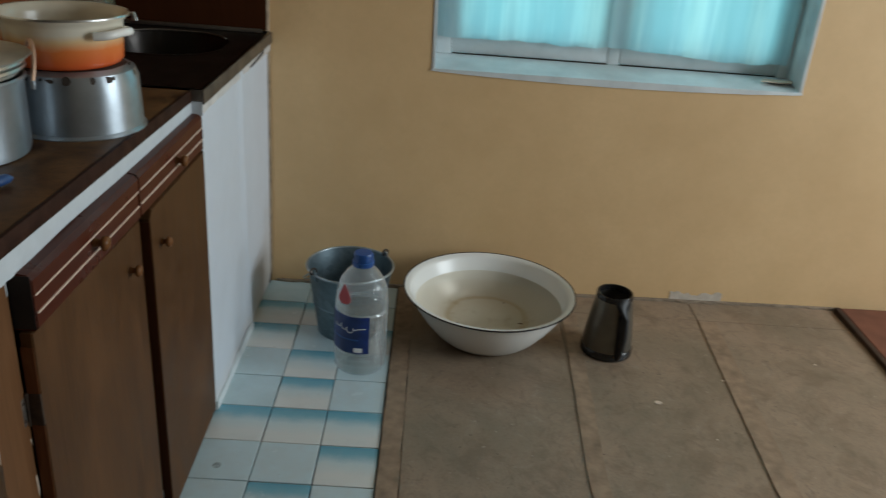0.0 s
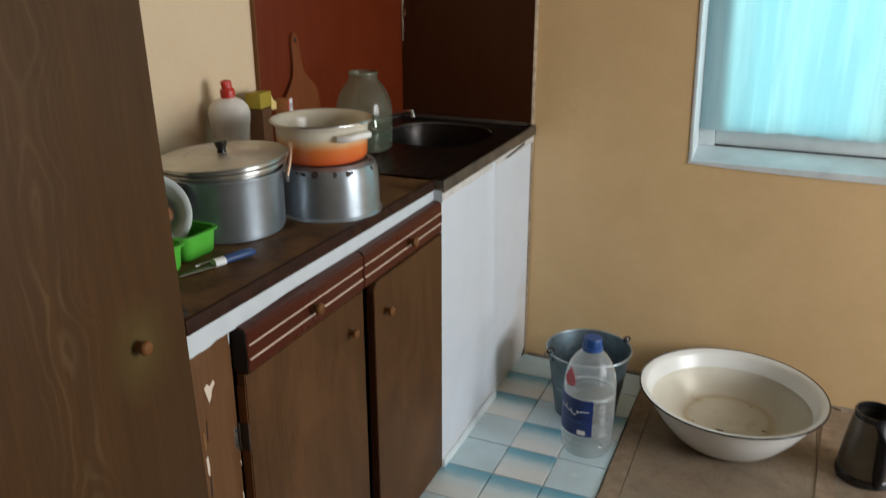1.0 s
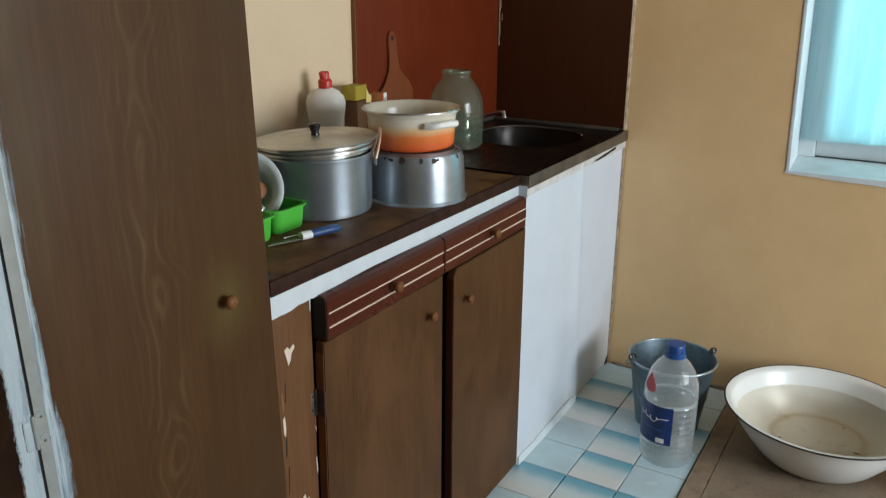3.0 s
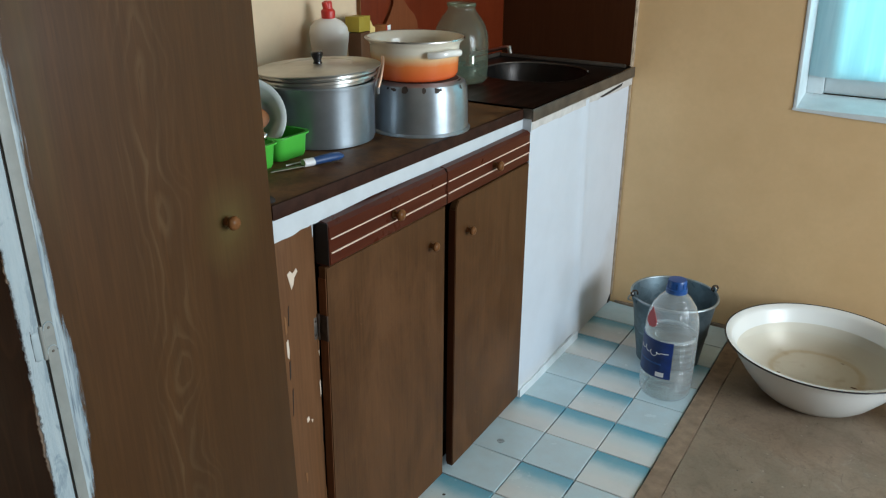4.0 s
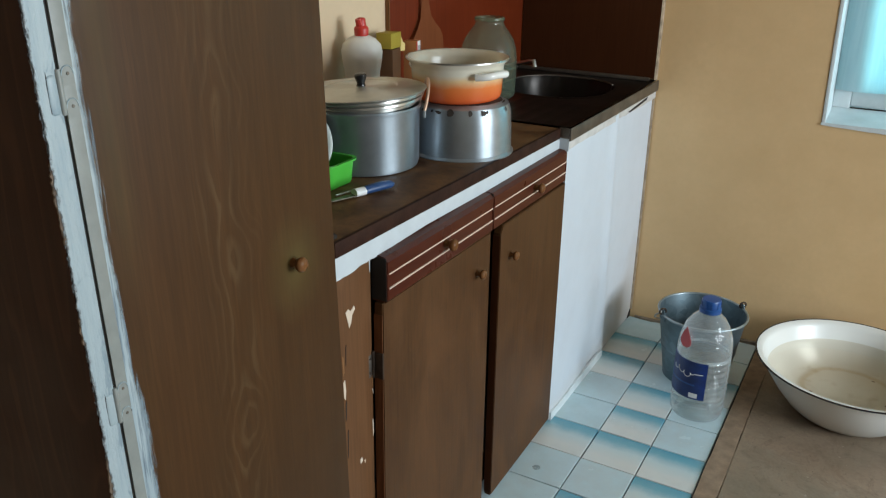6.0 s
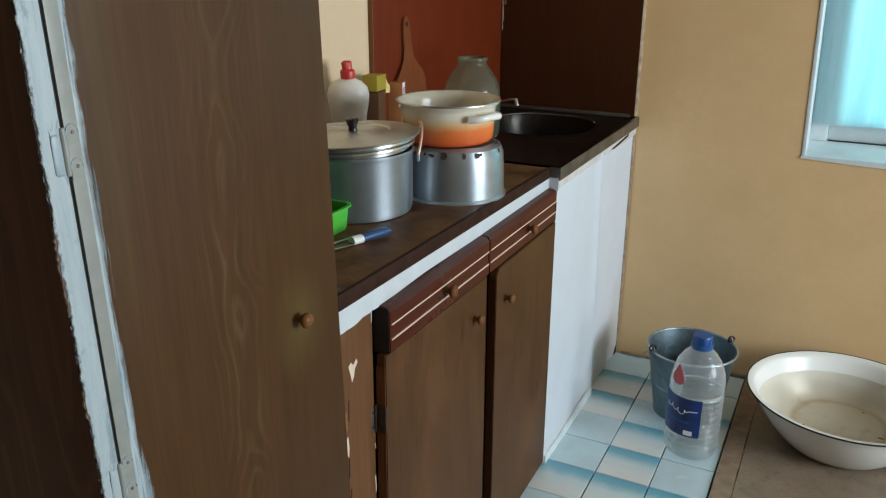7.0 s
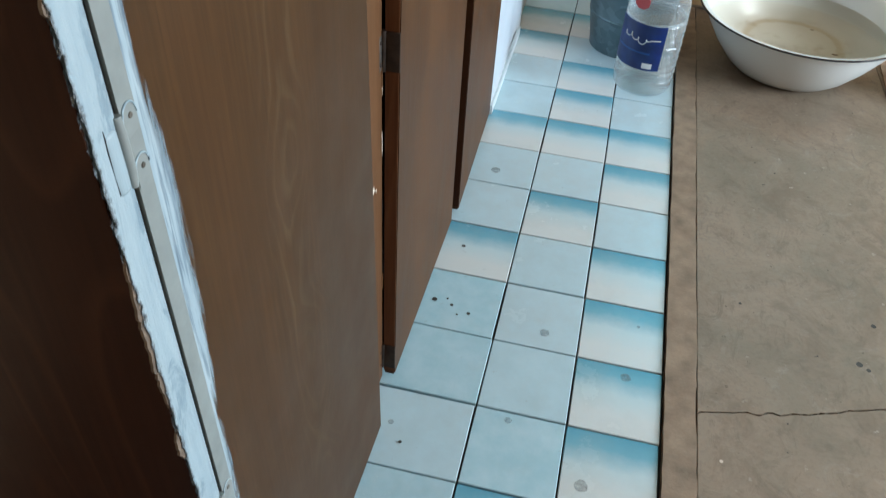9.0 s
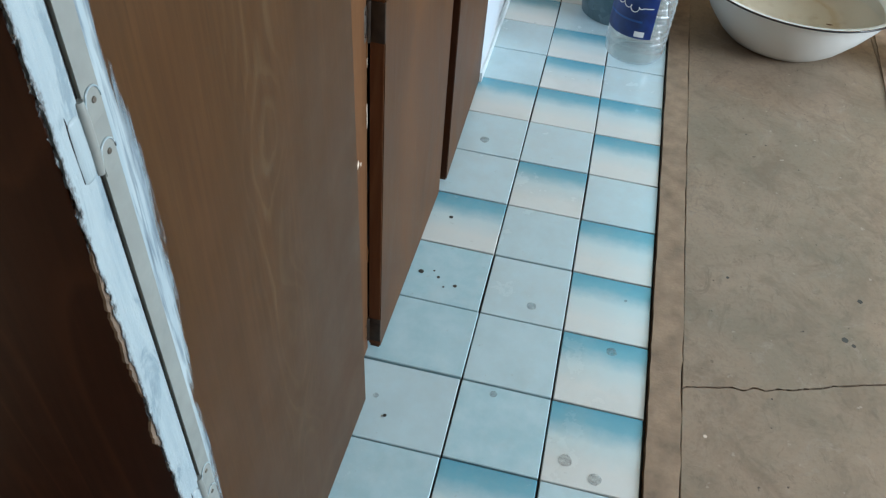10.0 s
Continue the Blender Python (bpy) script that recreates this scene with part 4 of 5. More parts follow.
part("putty", slab(ragged(0.12, 0.56, 0.0, 0.004, 0.03, 6) + ragged(0.56, 0.12, 0.03, 0.006, 0.03, 7), "x", FRONT + 0.006, FRONT + 0.013), M_WINPAINT, sink, "smeared putty along the floor")
part("corner_bead", box(FRONT - 0.004, FRONT + 0.008, 0.894, 0.899, 0.03, 0.85, 0.002), M_OCHRE, sink, "ochre strip of torn paper in the corner")


def tap():
    t = thing("tap", "chrome swan-neck tap behind the sink", "tap", (-0.895, 0.60, CTOP))
    part("base", lathe([(0, 0), (0.026, 0), (0.026, 0.006), (0.018, 0.012), (0.016, 0.035), (0, 0.037)], 24), M_CHROME, t)
    sp = [(0, 0, 0.03), (0.01, -0.002, 0.042), (0.05, -0.010, 0.052), (0.10, -0.018, 0.066), (0.135, -0.022, 0.076), (0.152, -0.025, 0.078), (0.155, -0.026, 0.060)]
    part("spout", tube(sp, [0.010, 0.008, 0.0062, 0.0062, 0.0062, 0.0070, 0.0085]), M_STEEL, t, "thin bent spout", 60)
    part("handle", lathe([(0, 0), (0.016, 0.002), (0.018, 0.012), (0.012, 0.02), (0, 0.022)], 20), M_CHROME, t).location = (-0.01, 0.03, 0.036)


tap()

# ---- panels over the worktop ----
splash = thing("splashback", "red-brown laminate splashback panel with a pale worn edge", "panel")
part("board", box(WEST + 0.001, WEST + 0.013, 0.062, 0.905, CTOP + 0.002, 1.328, 0.001), M_RED, splash)
part("edge", box(WEST + 0.0008, WEST + 0.0138, 0.0595, 0.0618, CTOP + 0.002, 1.328), M_RAW, splash, "worn raw edge")
sp_side = thing("side_panel", "tall dark brown panel over the sink on the window wall", "panel")
part("board", slab([(WEST + 0.014, wall_y(-0.95) - 0.022), (FRONT + 0.002, wall_y(-0.45) - 0.022), (FRONT + 0.002, wall_y(-0.45) - 0.002), (WEST + 0.014, wall_y(-0.95) - 0.002)], "z", CTOP + 0.006, 2.2), M_DARKPANEL, sp_side)
part("edge", slab([(FRONT + 0.0022, wall_y(-0.45) - 0.02), (FRONT + 0.008, wall_y(-0.45) - 0.017), (FRONT + 0.008, wall_y(-0.45) - 0.001), (FRONT + 0.0022, wall_y(-0.45) - 0.001)], "z", 0.865, 2.2), M_OCHRE, sp_side, "ochre smeared edge")
for z, h in ((1.50, 0.06), (1.36, 0.05), (1.20, 0.03)):
    part("scrape", slab([(0, 0), (0.006, 0.01), (0.004, h), (-0.003, h * 0.8)], "y", wall_y(-0.93) - 0.0235, wall_y(-0.93) - 0.021), M_RAW, sp_side, "pale scrape in the corner").location = (WEST + 0.024, 0, z)
for z in (1.485, 1.21):
    part("screw", lathe([(0, 0), (0.006, 0), (0.005, 0.003), (0, 0.004)], 12), M_STEEL, sp_side).matrix_basis = pose(WEST + 0.024, wall_y(-0.93) - 0.0225, z, 90)

torn = ragged(1.12, 2.2, WEST + 0.0215, 0.0045, 0.012, 71, 1.2, 0.4)
part("torn_strip", slab([(x, z) for z, x in torn] + [(WEST + 0.0165, 2.2), (WEST + 0.0165, 1.12)], "y", wall_y(-0.93) - 0.0262, wall_y(-0.93) - 0.0235), M_OCHRE, sp_side, "ragged pale paper edge in the corner", 0)

# ---- tall cupboard ----
tall = thing("tall_cupboard", "tall brown wood-grain cupboard with a white painted hinge edge", "cupboard")
TX, TYL = -0.463, -1.2575
DW = 0.419
part("side", box(WEST + 0.045, TX - 0.001, -1.2835, -1.2640, 0.0, 2.1, 0.002), M_SIDE, tall, "brown side board, its shade put into the colour")
part("side", box(WEST + 0.045, TX - 0.025, -0.880, -0.860, 0.0, 2.1, 0.002), M_SIDE, tall)
part("top", box(WEST + 0.045, TX - 0.025, -1.2635, -0.881, 2.06, 2.1), M_SIDE, tall)
part("back", box(WEST + 0.040, WEST + 0.0445, -1.275, -0.87, 0.0, 2.09), M_SIDE, tall)
door = part("door", box(-0.019, 0, 0.003, DW, 0.012, 2.05, 0.002), M_DOOR, tall, "brown wood-grain door")
door.matrix_basis = pose(TX, TYL, 0, 0, 0, -0.9)
knob(door, 0, 0.3215, 0.879, 0.80)


def swapped(outline):
    return [(b, a) for a, b in outline]


# paint and hinge along the hung edge
part("painted_strip", slab([(0.0165, 0.05), (0.062, 0.05), (0.062, 2.04), (0.0165, 2.04)], "x", 0.0002, 0.0010), M_BRUSHED, door, "ragged white paint brushed out beside the hinge", 0)
part("hinge_leaf", box(-0.001, 0.0019, 0.0022, 0.0175, 0.10, 2.0, 0.0007), M_HINGEPAINT, door, "grey painted hinge leaf")
part("painted_edge", slab(swapped(ragged(0.0, 2.08, -1.2850, 0.0016, 0.003, 31, 0.9, 0.5) + ragged(2.08, 0.0, -1.2592, 0.0004, 0.2, 32)), "x", TX - 0.0008, TX + 0.0014), M_EDGEPAINT, tall, "thick white paint on the cupboard edge", 0)
for k, (z0, z1, out) in enumerate(((0.36, 0.47, 0.0035), (0.56, 0.595, 0.005), (0.62, 0.76, 0.0048), (0.90, 0.94, 0.003), (1.02, 1.12, 0.0032))):
    part("paint_scab", slab(swapped([(z, w + out * abs(2 * (z - z0) / (z1 - z0) - 1) ** 3) for z, w in ragged(z0, z1, -1.2825 - out, 0.0022, 0.0035, 37 + k, 0.9, 0.6)] + ragged(z1, z0, -1.282, 0.001, 0.05, 58 + k)), "x", TX - 0.0016, TX + 0.0004), M_SPLIT, tall, "bare wood where the edge has split", 0)
# a black strip fills the gap, as the shade inside it
part("hinge_gap", box(TX - 0.012, TX - 0.0009, -1.2594, -1.2553, 0.0, 2.08), M_BLACK, tall, "black strip for the shade in the hinge gap")


def arch(r, k=12):
    return [(r * math.cos(math.pi * i / k), r * math.sin(math.pi * i / k)) for i in range(k + 1)]


def paint_hinge(z):
    """A hinge drowned in paint: a flat clogged barrel, a slim knuckle and two round-ended tabs."""
    h = 0.020
    z -= 0.0055
    prof = [(0, -h), (0.0035, -h * 0.98), (0.0052, -h * 0.85), (0.0056, -h * 0.3), (0.0053, h * 0.4), (0.0050, h * 0.86), (0.0030, h), (0, h * 1.02)]
    hb = part("hinge", turned(lathe(prof, 18), Matrix.Translation((TX + 0.0008, -1.2665, z - 0.002)) @ Matrix.Diagonal((0.40, 1.15, 1, 1))), M_SMEAR, tall, "hinge barrel clogged with paint", 60)
    # black sliver beside the barrel, painted in as the crease's shade
    part("crease", slab([(-1.2722, z - h), (-1.2712, z - h * 0.9), (-1.2708, z + h * 0.7), (-1.2716, z + h * 1.1), (-1.2724, z + h * 0.5)], "x", TX + 0.0008, TX + 0.0018), M_BLACK, hb, "black sliver for the shade of a crease in the paint", 0)
    part("knuckle", tube([(TX + 0.0012, -1.2580, z - 0.023), (TX + 0.0016, -1.2580, z - 0.012), (TX + 0.0016, -1.2580, z + 0.012), (TX + 0.0012, -1.2580, z + 0.023)], [0.0026, 0.0034, 0.0034, 0.0028], 12), M_HINGEPAINT, hb, "", 60)
    for dz in (-0.0165, 0.0165):
        c = (-1.2478, z + dz)
        out = [(c[0] + a * 0.0072, c[1] + b * 0.009) for a, b in arch(1.0)]
        part("hinge_tab", slab(out + [(c[0] - 0.0072, c[1] - 0.012), (c[0] + 0.0072, c[1] - 0.010)], "x", TX + 0.0012, TX + 0.0024, 0.0005), M_HINGEPAINT, hb, "", 40)
        part("tab_rim", tube([(TX + 0.0024, a, b) for a, b in out], 0.0007, 6), M_SMEAR, hb, "pale worn rim", 60)
        part("screw", turned(lathe([(0, 0), (0.0020, 0), (0.0016, 0.0006), (0, 0.0007)], 10), pose(TX + 0.0025, c[0] + 0.0005, c[1] + 0.001, 0, 90, 0)), M_DULL, hb)


for z in (0.4565, 0.8205, 1.1845, 1.5485):
    paint_hinge(z)
# the old cupboard leans back a little
for ob in tall.children_recursive:
    for v in ob.data.vertices:
        v.co.x += 0.0235 * (0.85 - v.co.z)
# ---- floor pieces ----
T = 0.15


def tiles():
    """Glazed tiles, each a piece with a soft edge; the plain and the shaded kind."""
    shaded = {(0, 0), (0, -1), (0, -3), (0, -4), (0, -5), (0, -6), (1, 2), (1, 1), (1, 0), (1, -2), (1, -7), (2, 0), (2, -3), (2, 4), (2, 3), (1, 4), (0, 3), (0, -9), (2, -9), (1, -11), (0, -12)}
    kinds = []
    for name, mat, wide in (("tile_plain", M_TILE, -0.0734), ("tile_shaded", M_TILEG, -0.0734), ("edge_tile_plain", M_TILE, -0.11), ("edge_tile_shaded", M_TILEG, -0.11)):
        kinds.append(mesh_of(name, box(wide, 0.0734, -0.0734, 0.0734, -0.011, 0, 0.0012, None, 1), mat, 0))
    rng = random.Random(2)
    for r in range(-18, 6):
        for c in range(3):
            ob = new("tile", kinds[((c, r) in shaded) + 2 * (c == 2)])
            ob.parent = floor
            ob.matrix_basis = pose(-T * (c + 0.5) + rng.uniform(-0.0006, 0.0006), T * (r + 0.5) + rng.uniform(-0.0006, 0.0006), rng.uniform(-0.0006, 0.0004), rng.uniform(-0.15, 0.15), rng.uniform(-0.15, 0.15), rng.uniform(-0.3, 0.3))


def sheet_piece(x0, x1, lo, hi, lift=0.002):
    """One board sheet between two edges given as (x, y) rows."""
    bm = slab(lo + hi[::-1], "z", -0.011, lift, 0.001)
    return part("board_sheet", bm, M_SHEET, floor, "", 0)


def straight(x0, x1, y):
    return [(x0, y), (x1, y)]


def back_edge(x0, x1):
    return [(x0, wall_y(x0) - 0.003), (x1, wall_y(x1) - 0.003)]


crack = [(0.0582, -0.668), (0.085, -0.662), (0.11, -0.655), (0.141, -0.647), (0.16, -0.648), (0.178, -0.636), (0.195, -0.640), (0.215, -0.629), (0.24, -0.626), (0.262, -0.615), (0.291, -0.607), (0.31, -0.597), (0.345, -0.586), (0.368, -0.578), (0.41, -0.566), (0.46, -0.548), (0.5306, -0.53), (0.5545, -0.524)]
crack = [(a0 + (a1 - a0) * k / 4, b0 + (b1 - b0) * k / 4 + 0.0042 * noise.noise(((a0 + (a1 - a0) * k / 4) * 95, 3.0, 0.0))) for (a0, b0), (a1, b1) in zip(crack, crack[1:]) for k in range(4)] + [crack[-1]]
for x0, x1 in ((0.0582, 0.5545), (0.5560, 1.0490), (1.0515, 1.590)):
    if x0 < 0.1:
        sheet_piece(x0, x1, straight(x0, x1, SOUTH), [(a, b - 0.0017 + 0.0010 * math.sin(a * 310)) for a, b in crack])
        sheet_piece(x0, x1, [(a, b + 0.0017 + 0.0010 * math.sin(a * 410)) for a, b in crack], back_edge(x0, x1), 0.0026)
    else:
        sheet_piece(x0, x1, straight(x0, x1, SOUTH), straight(x0, x1, 0.800))
        sheet_piece(x0, x1, straight(x0, x1, 0.8025), back_edge(x0, x1), 0.0012)
sheet_piece(1.595, 2.4, straight(1.595, 2.4, SOUTH), straight(1.595, 2.4, 0.11))
sheet_piece(2.405, EAST, straight(2.405, EAST, SOUTH), back_edge(2.405, EAST))


def batten(x0, x1, seed, high=0.0055, turn=0.0, pivot=0.0, end=2.0):
    """A worn wooden strip over a joint, in two lengths with frayed sides."""
    cuts = [SOUTH, -1.35, min(end, wall_y(x0) - 0.004)]
    for k in range(2):
        y0, y1 = cuts[k] + 0.001, cuts[k + 1] - 0.001
        left, right = ragged(y0, y1, x0, 0.0016, 0.025, seed + k), ragged(y1, y0, x1, 0.0032, 0.016, seed + k + 9)
        part("batten", slab([(b + turn * (max(a, -0.05) - pivot), a) for a, b in left + right], "z", -0.011 if not turn else 0.001, high, 0.0012), M_BATTEN, floor, "", 0)


batten(0.0035, 0.0565, 40, 0.0045)
batten(0.529, 0.577, 50, 0.0062, 0.055, 0.0, 0.79)
batten(1.035, 1.095, 60, 0.0060, 0.062, 0.55, 0.79)
tiles()
board = thing("floor_board", "red-brown painted board with a dark edge on the floor", "board")
part("panel", slab([(1.616, 0.945), (1.601, 0.20), (2.4, 0.12), (2.4, 0.965)], "z", -0.004, 0.016, 0.003), M_REDFLOOR, board)
part("edge", slab([(1.594, 0.945), (1.579, 0.20), (1.600, 0.20), (1.6152, 0.945)], "z", -0.004, 0.018, 0.002), simple("dark_board_edge", (0.035, 0.014, 0.008), 0.6, vary=0.25), board, "dark worn edge")
for i, (x, y, r) in enumerate(((0.785, 0.281, 0.012), (1.02, 0.42, 0.006), (0.91, 0.12, 0.004), (1.36, 0.55, 0.005))):
    ps = [(x + r * random.Random(i * 7 + k).uniform(0.7, 1.2) * math.cos(k), y + r * 0.7 * math.sin(k)) for k in (0, 1, 2, 3, 4, 5)]
    tagged(part("crumb", slab(ps, "z", 0.002, 0.004), M_CHIP), "pale dry crumb on the floor", "crumb", "crumbs on the floor")


def marks():
    """Rings and drops dried on tiles and boards, as thin films."""
    rng = random.Random(5)
    m = Nodes("grey_dried_ring")
    blot = m.noise(m.coords(), 160, 4, 0.7)
    m.put(m.b.inputs["Alpha"], m.ramp(blot, (0.30, 0.06), (0.70, 0.30)))
    m = m.done((0.26, 0.27, 0.26), 0.35)
    m2 = simple("black_grime", (0.05, 0.045, 0.04), 0.6)
    spots = [(-0.386, -0.101, 0.0105, m), (-0.402, -0.372, 0.004, m2), (-0.423, -0.533, 0.005, m2), (-0.389, -0.539, 0.003, m2), (-0.40, -0.525, 0.002, m2), (-0.355, -0.552, 0.0035, m2), (-0.375, -0.56, 0.002, m2), (-0.212, -0.561, 0.0085, m),
             (-0.426, -0.820, 0.0045, m), (-0.402, -0.853, 0.0028, m2), (-0.244, -0.767, 0.006, m), (-0.116, -0.857, 0.0105, m), (-0.069, -0.878, 0.010, m), (-0.063, -0.626, 0.009, m), (-0.047, -0.499, 0.003, m),
             (0.139, -0.385, 0.003, m2), (0.383, -0.377, 0.005, m2), (0.343, -0.484, 0.006, m2), (0.357, -0.494, 0.004, m2), (0.095, -0.757, 0.003, M_CHIP)]
    for x, y, r, mat in spots:
        ps = []
        for k in range(20):
            q = r * (1 + 0.16 * noise.noise((x * 90 + 1.3 * math.cos(k * math.pi / 10), y * 90 + 1.3 * math.sin(k * math.pi / 10), 0.0)) + rng.uniform(-0.04, 0.04))
            ps.append((x + q * math.cos(k * math.pi / 10), y + q * math.sin(k * math.pi / 10)))
        z = 0.0005 if x < 0 else 0.0027
        part("stain", slab(ps, "z", z, z + 0.00025), mat, floor, "", 0)


marks()
edge = ragged(-0.43, 1.6, 0.011, 0.010, 0.022, 14)
rows = [(x, wall_y(x) - max(0.002, w)) for x, w in edge]
bm = slab(rows + [(1.6, wall_y(1.6) + 0.002), (-0.43, wall_y(-0.43) + 0.002)], "z", -0.004, 0.008)
skirt = tagged(part("baseboard", bm, simple("crumbled_plaster", (0.30, 0.235, 0.17), 0.8, vary=0.25, scale=30, bump=0.4), None, "", 0), "crumbling plaster edge at the foot of the wall", "skirting", "", "structure")
patch = ragged(0.985, 1.175, 0.042, 0.016, 0.012, 63)
bm = slab([(0.985, 0.004)] + patch + [(1.175, 0.004)], "y", -0.0018, 0.001)
for v in bm.verts:
    v.co.y += wall_y(v.co.x)
part("bare_patch", bm, simple("bare_plaster", (0.60, 0.53, 0.45), 0.8, vary=0.15, scale=40), skirt, "pale bare plaster above the floor", 0)

# ---- things on the floor ----


def wash_basin():
    b = thing("wash_basin", "large white enamel wash basin with water and a dark rim", "basin", (0.298, 0.612, 0.0055))
    prof = [(0, 0.0), (0.134, 0.0), (0.147, 0.004), (0.170, 0.024), (0.206, 0.068), (0.236, 0.114), (0.250, 0.148), (0.256, 0.157), (0.270, 0.161),
            (0.270, 0.163), (0.254, 0.1605), (0.247, 0.150), (0.232, 0.114), (0.202, 0.070), (0.167, 0.028), (0.145, 0.010), (0.132, 0.006), (0, 0.006)]
    part("bowl", lathe(prof, 96), M_BASIN, b, "white enamel bowl with a brown ring inside", 50)
    part("rim", lathe([(0.2690, 0.1595), (0.2725, 0.160), (0.2735, 0.162), (0.2725, 0.164), (0.2690, 0.1638), (0.2690, 0.1595)], 96), M_RIM, b, "black enamelled rim", 60)
    w = part("water", lathe([(0, 0.114), (0.2345, 0.114)], 96), M_OPENWATER, b, "clear still water")
    w.visible_shadow = False
    rng = random.Random(9)
    for x, y, r in ((-0.017, -0.080, 0.013), (0.105, -0.035, 0.009), (-0.098, -0.055, 0.006), (0.06, 0.095, 0.005)):
        ps = [(x + r * rng.uniform(0.7, 1.2) * math.cos(k), y + 0.4 * r * math.sin(k)) for k in range(6)]
        part("residue", slab(ps, "z", 0.0062, 0.0078), M_BROWNCARD, b, "brown speck on the bottom", 0)


wash_basin()


def bucket():
    b = thing("bucket", "galvanised zinc bucket with a wire handle", "bucket", (-0.143, 0.605, 0.0))
    b.matrix_basis = b.matrix_basis @ Matrix.Diagonal((1.055, 1.055, 1.0, 1.0))
    prof = [(0, 0.012), (0.090, 0.012), (0.091, 0.0), (0.094, 0.0), (0.095, 0.014), (0.110, 0.12), (0.1225, 0.212), (0.126, 0.216), (0.1285, 0.220), (0.1270, 0.2245), (0.1235, 0.2235), (0.1215, 0.214), (0.109, 0.12), (0.093, 0.016), (0, 0.015)]
    part("pail", lathe(prof, 64), M_ZINC, b, "dented zinc pail", 50)
    part("bead", lathe([(0.1068, 0.098), (0.1088, 0.100), (0.1092, 0.104), (0.1078, 0.106), (0.1068, 0.104)], 64), M_ZINC, b, "rolled bead", 60)
    for a in (40, 220):
        c, s = math.cos(radians(a)), math.sin(radians(a))
        e = part("ear", turned(slab([(-0.018, 0), (0.018, 0), (0.014, 0.022), (0.005, 0.032), (-0.005, 0.032), (-0.014, 0.022)], "y", 0, 0.003, 0.0006), Matrix.Translation((0.124 * c, 0.124 * s, 0.205)) @ Matrix.Rotation(radians(a - 90), 4, "Z")), M_ZINC, b, "riveted handle ear")
        ring = [(0.127 * c + 0.010 * math.cos(k) * c, 0.127 * s + 0.010 * math.cos(k) * s, 0.232 + 0.010 * math.sin(k)) for k in np.linspace(-1.2, 4.6, 12)]
        part("hook", tube(ring, 0.0028, 8), M_RUSTY, e, "bent wire hook", 60)
    part("rim", lathe([(0.1262 + 0.0034 * math.cos(q), 0.2215 + 0.0042 * math.sin(q)) for q in np.linspace(0, 2 * math.pi, 11)], 64), simple("bright_zinc_rim", (0.36, 0.42, 0.45), 0.35, 0.7, vary=0.2, scale=30), b, "rolled shiny rim", 60)
    # the wire handle has dropped down behind
    pts = []
    for k in range(25):
        a = radians(40 + 180 * k / 24)
        r = 0.1315 + 0.006 * math.sin(math.pi * k / 24)
        pts.append((r * math.cos(a), r * math.sin(a), 0.232 - 0.105 * math.sin(math.pi * k / 24)))
    part("handle", tube(pts, 0.0028, 8), M_STEEL, b, "wire handle hanging down behind", 60)


bucket()


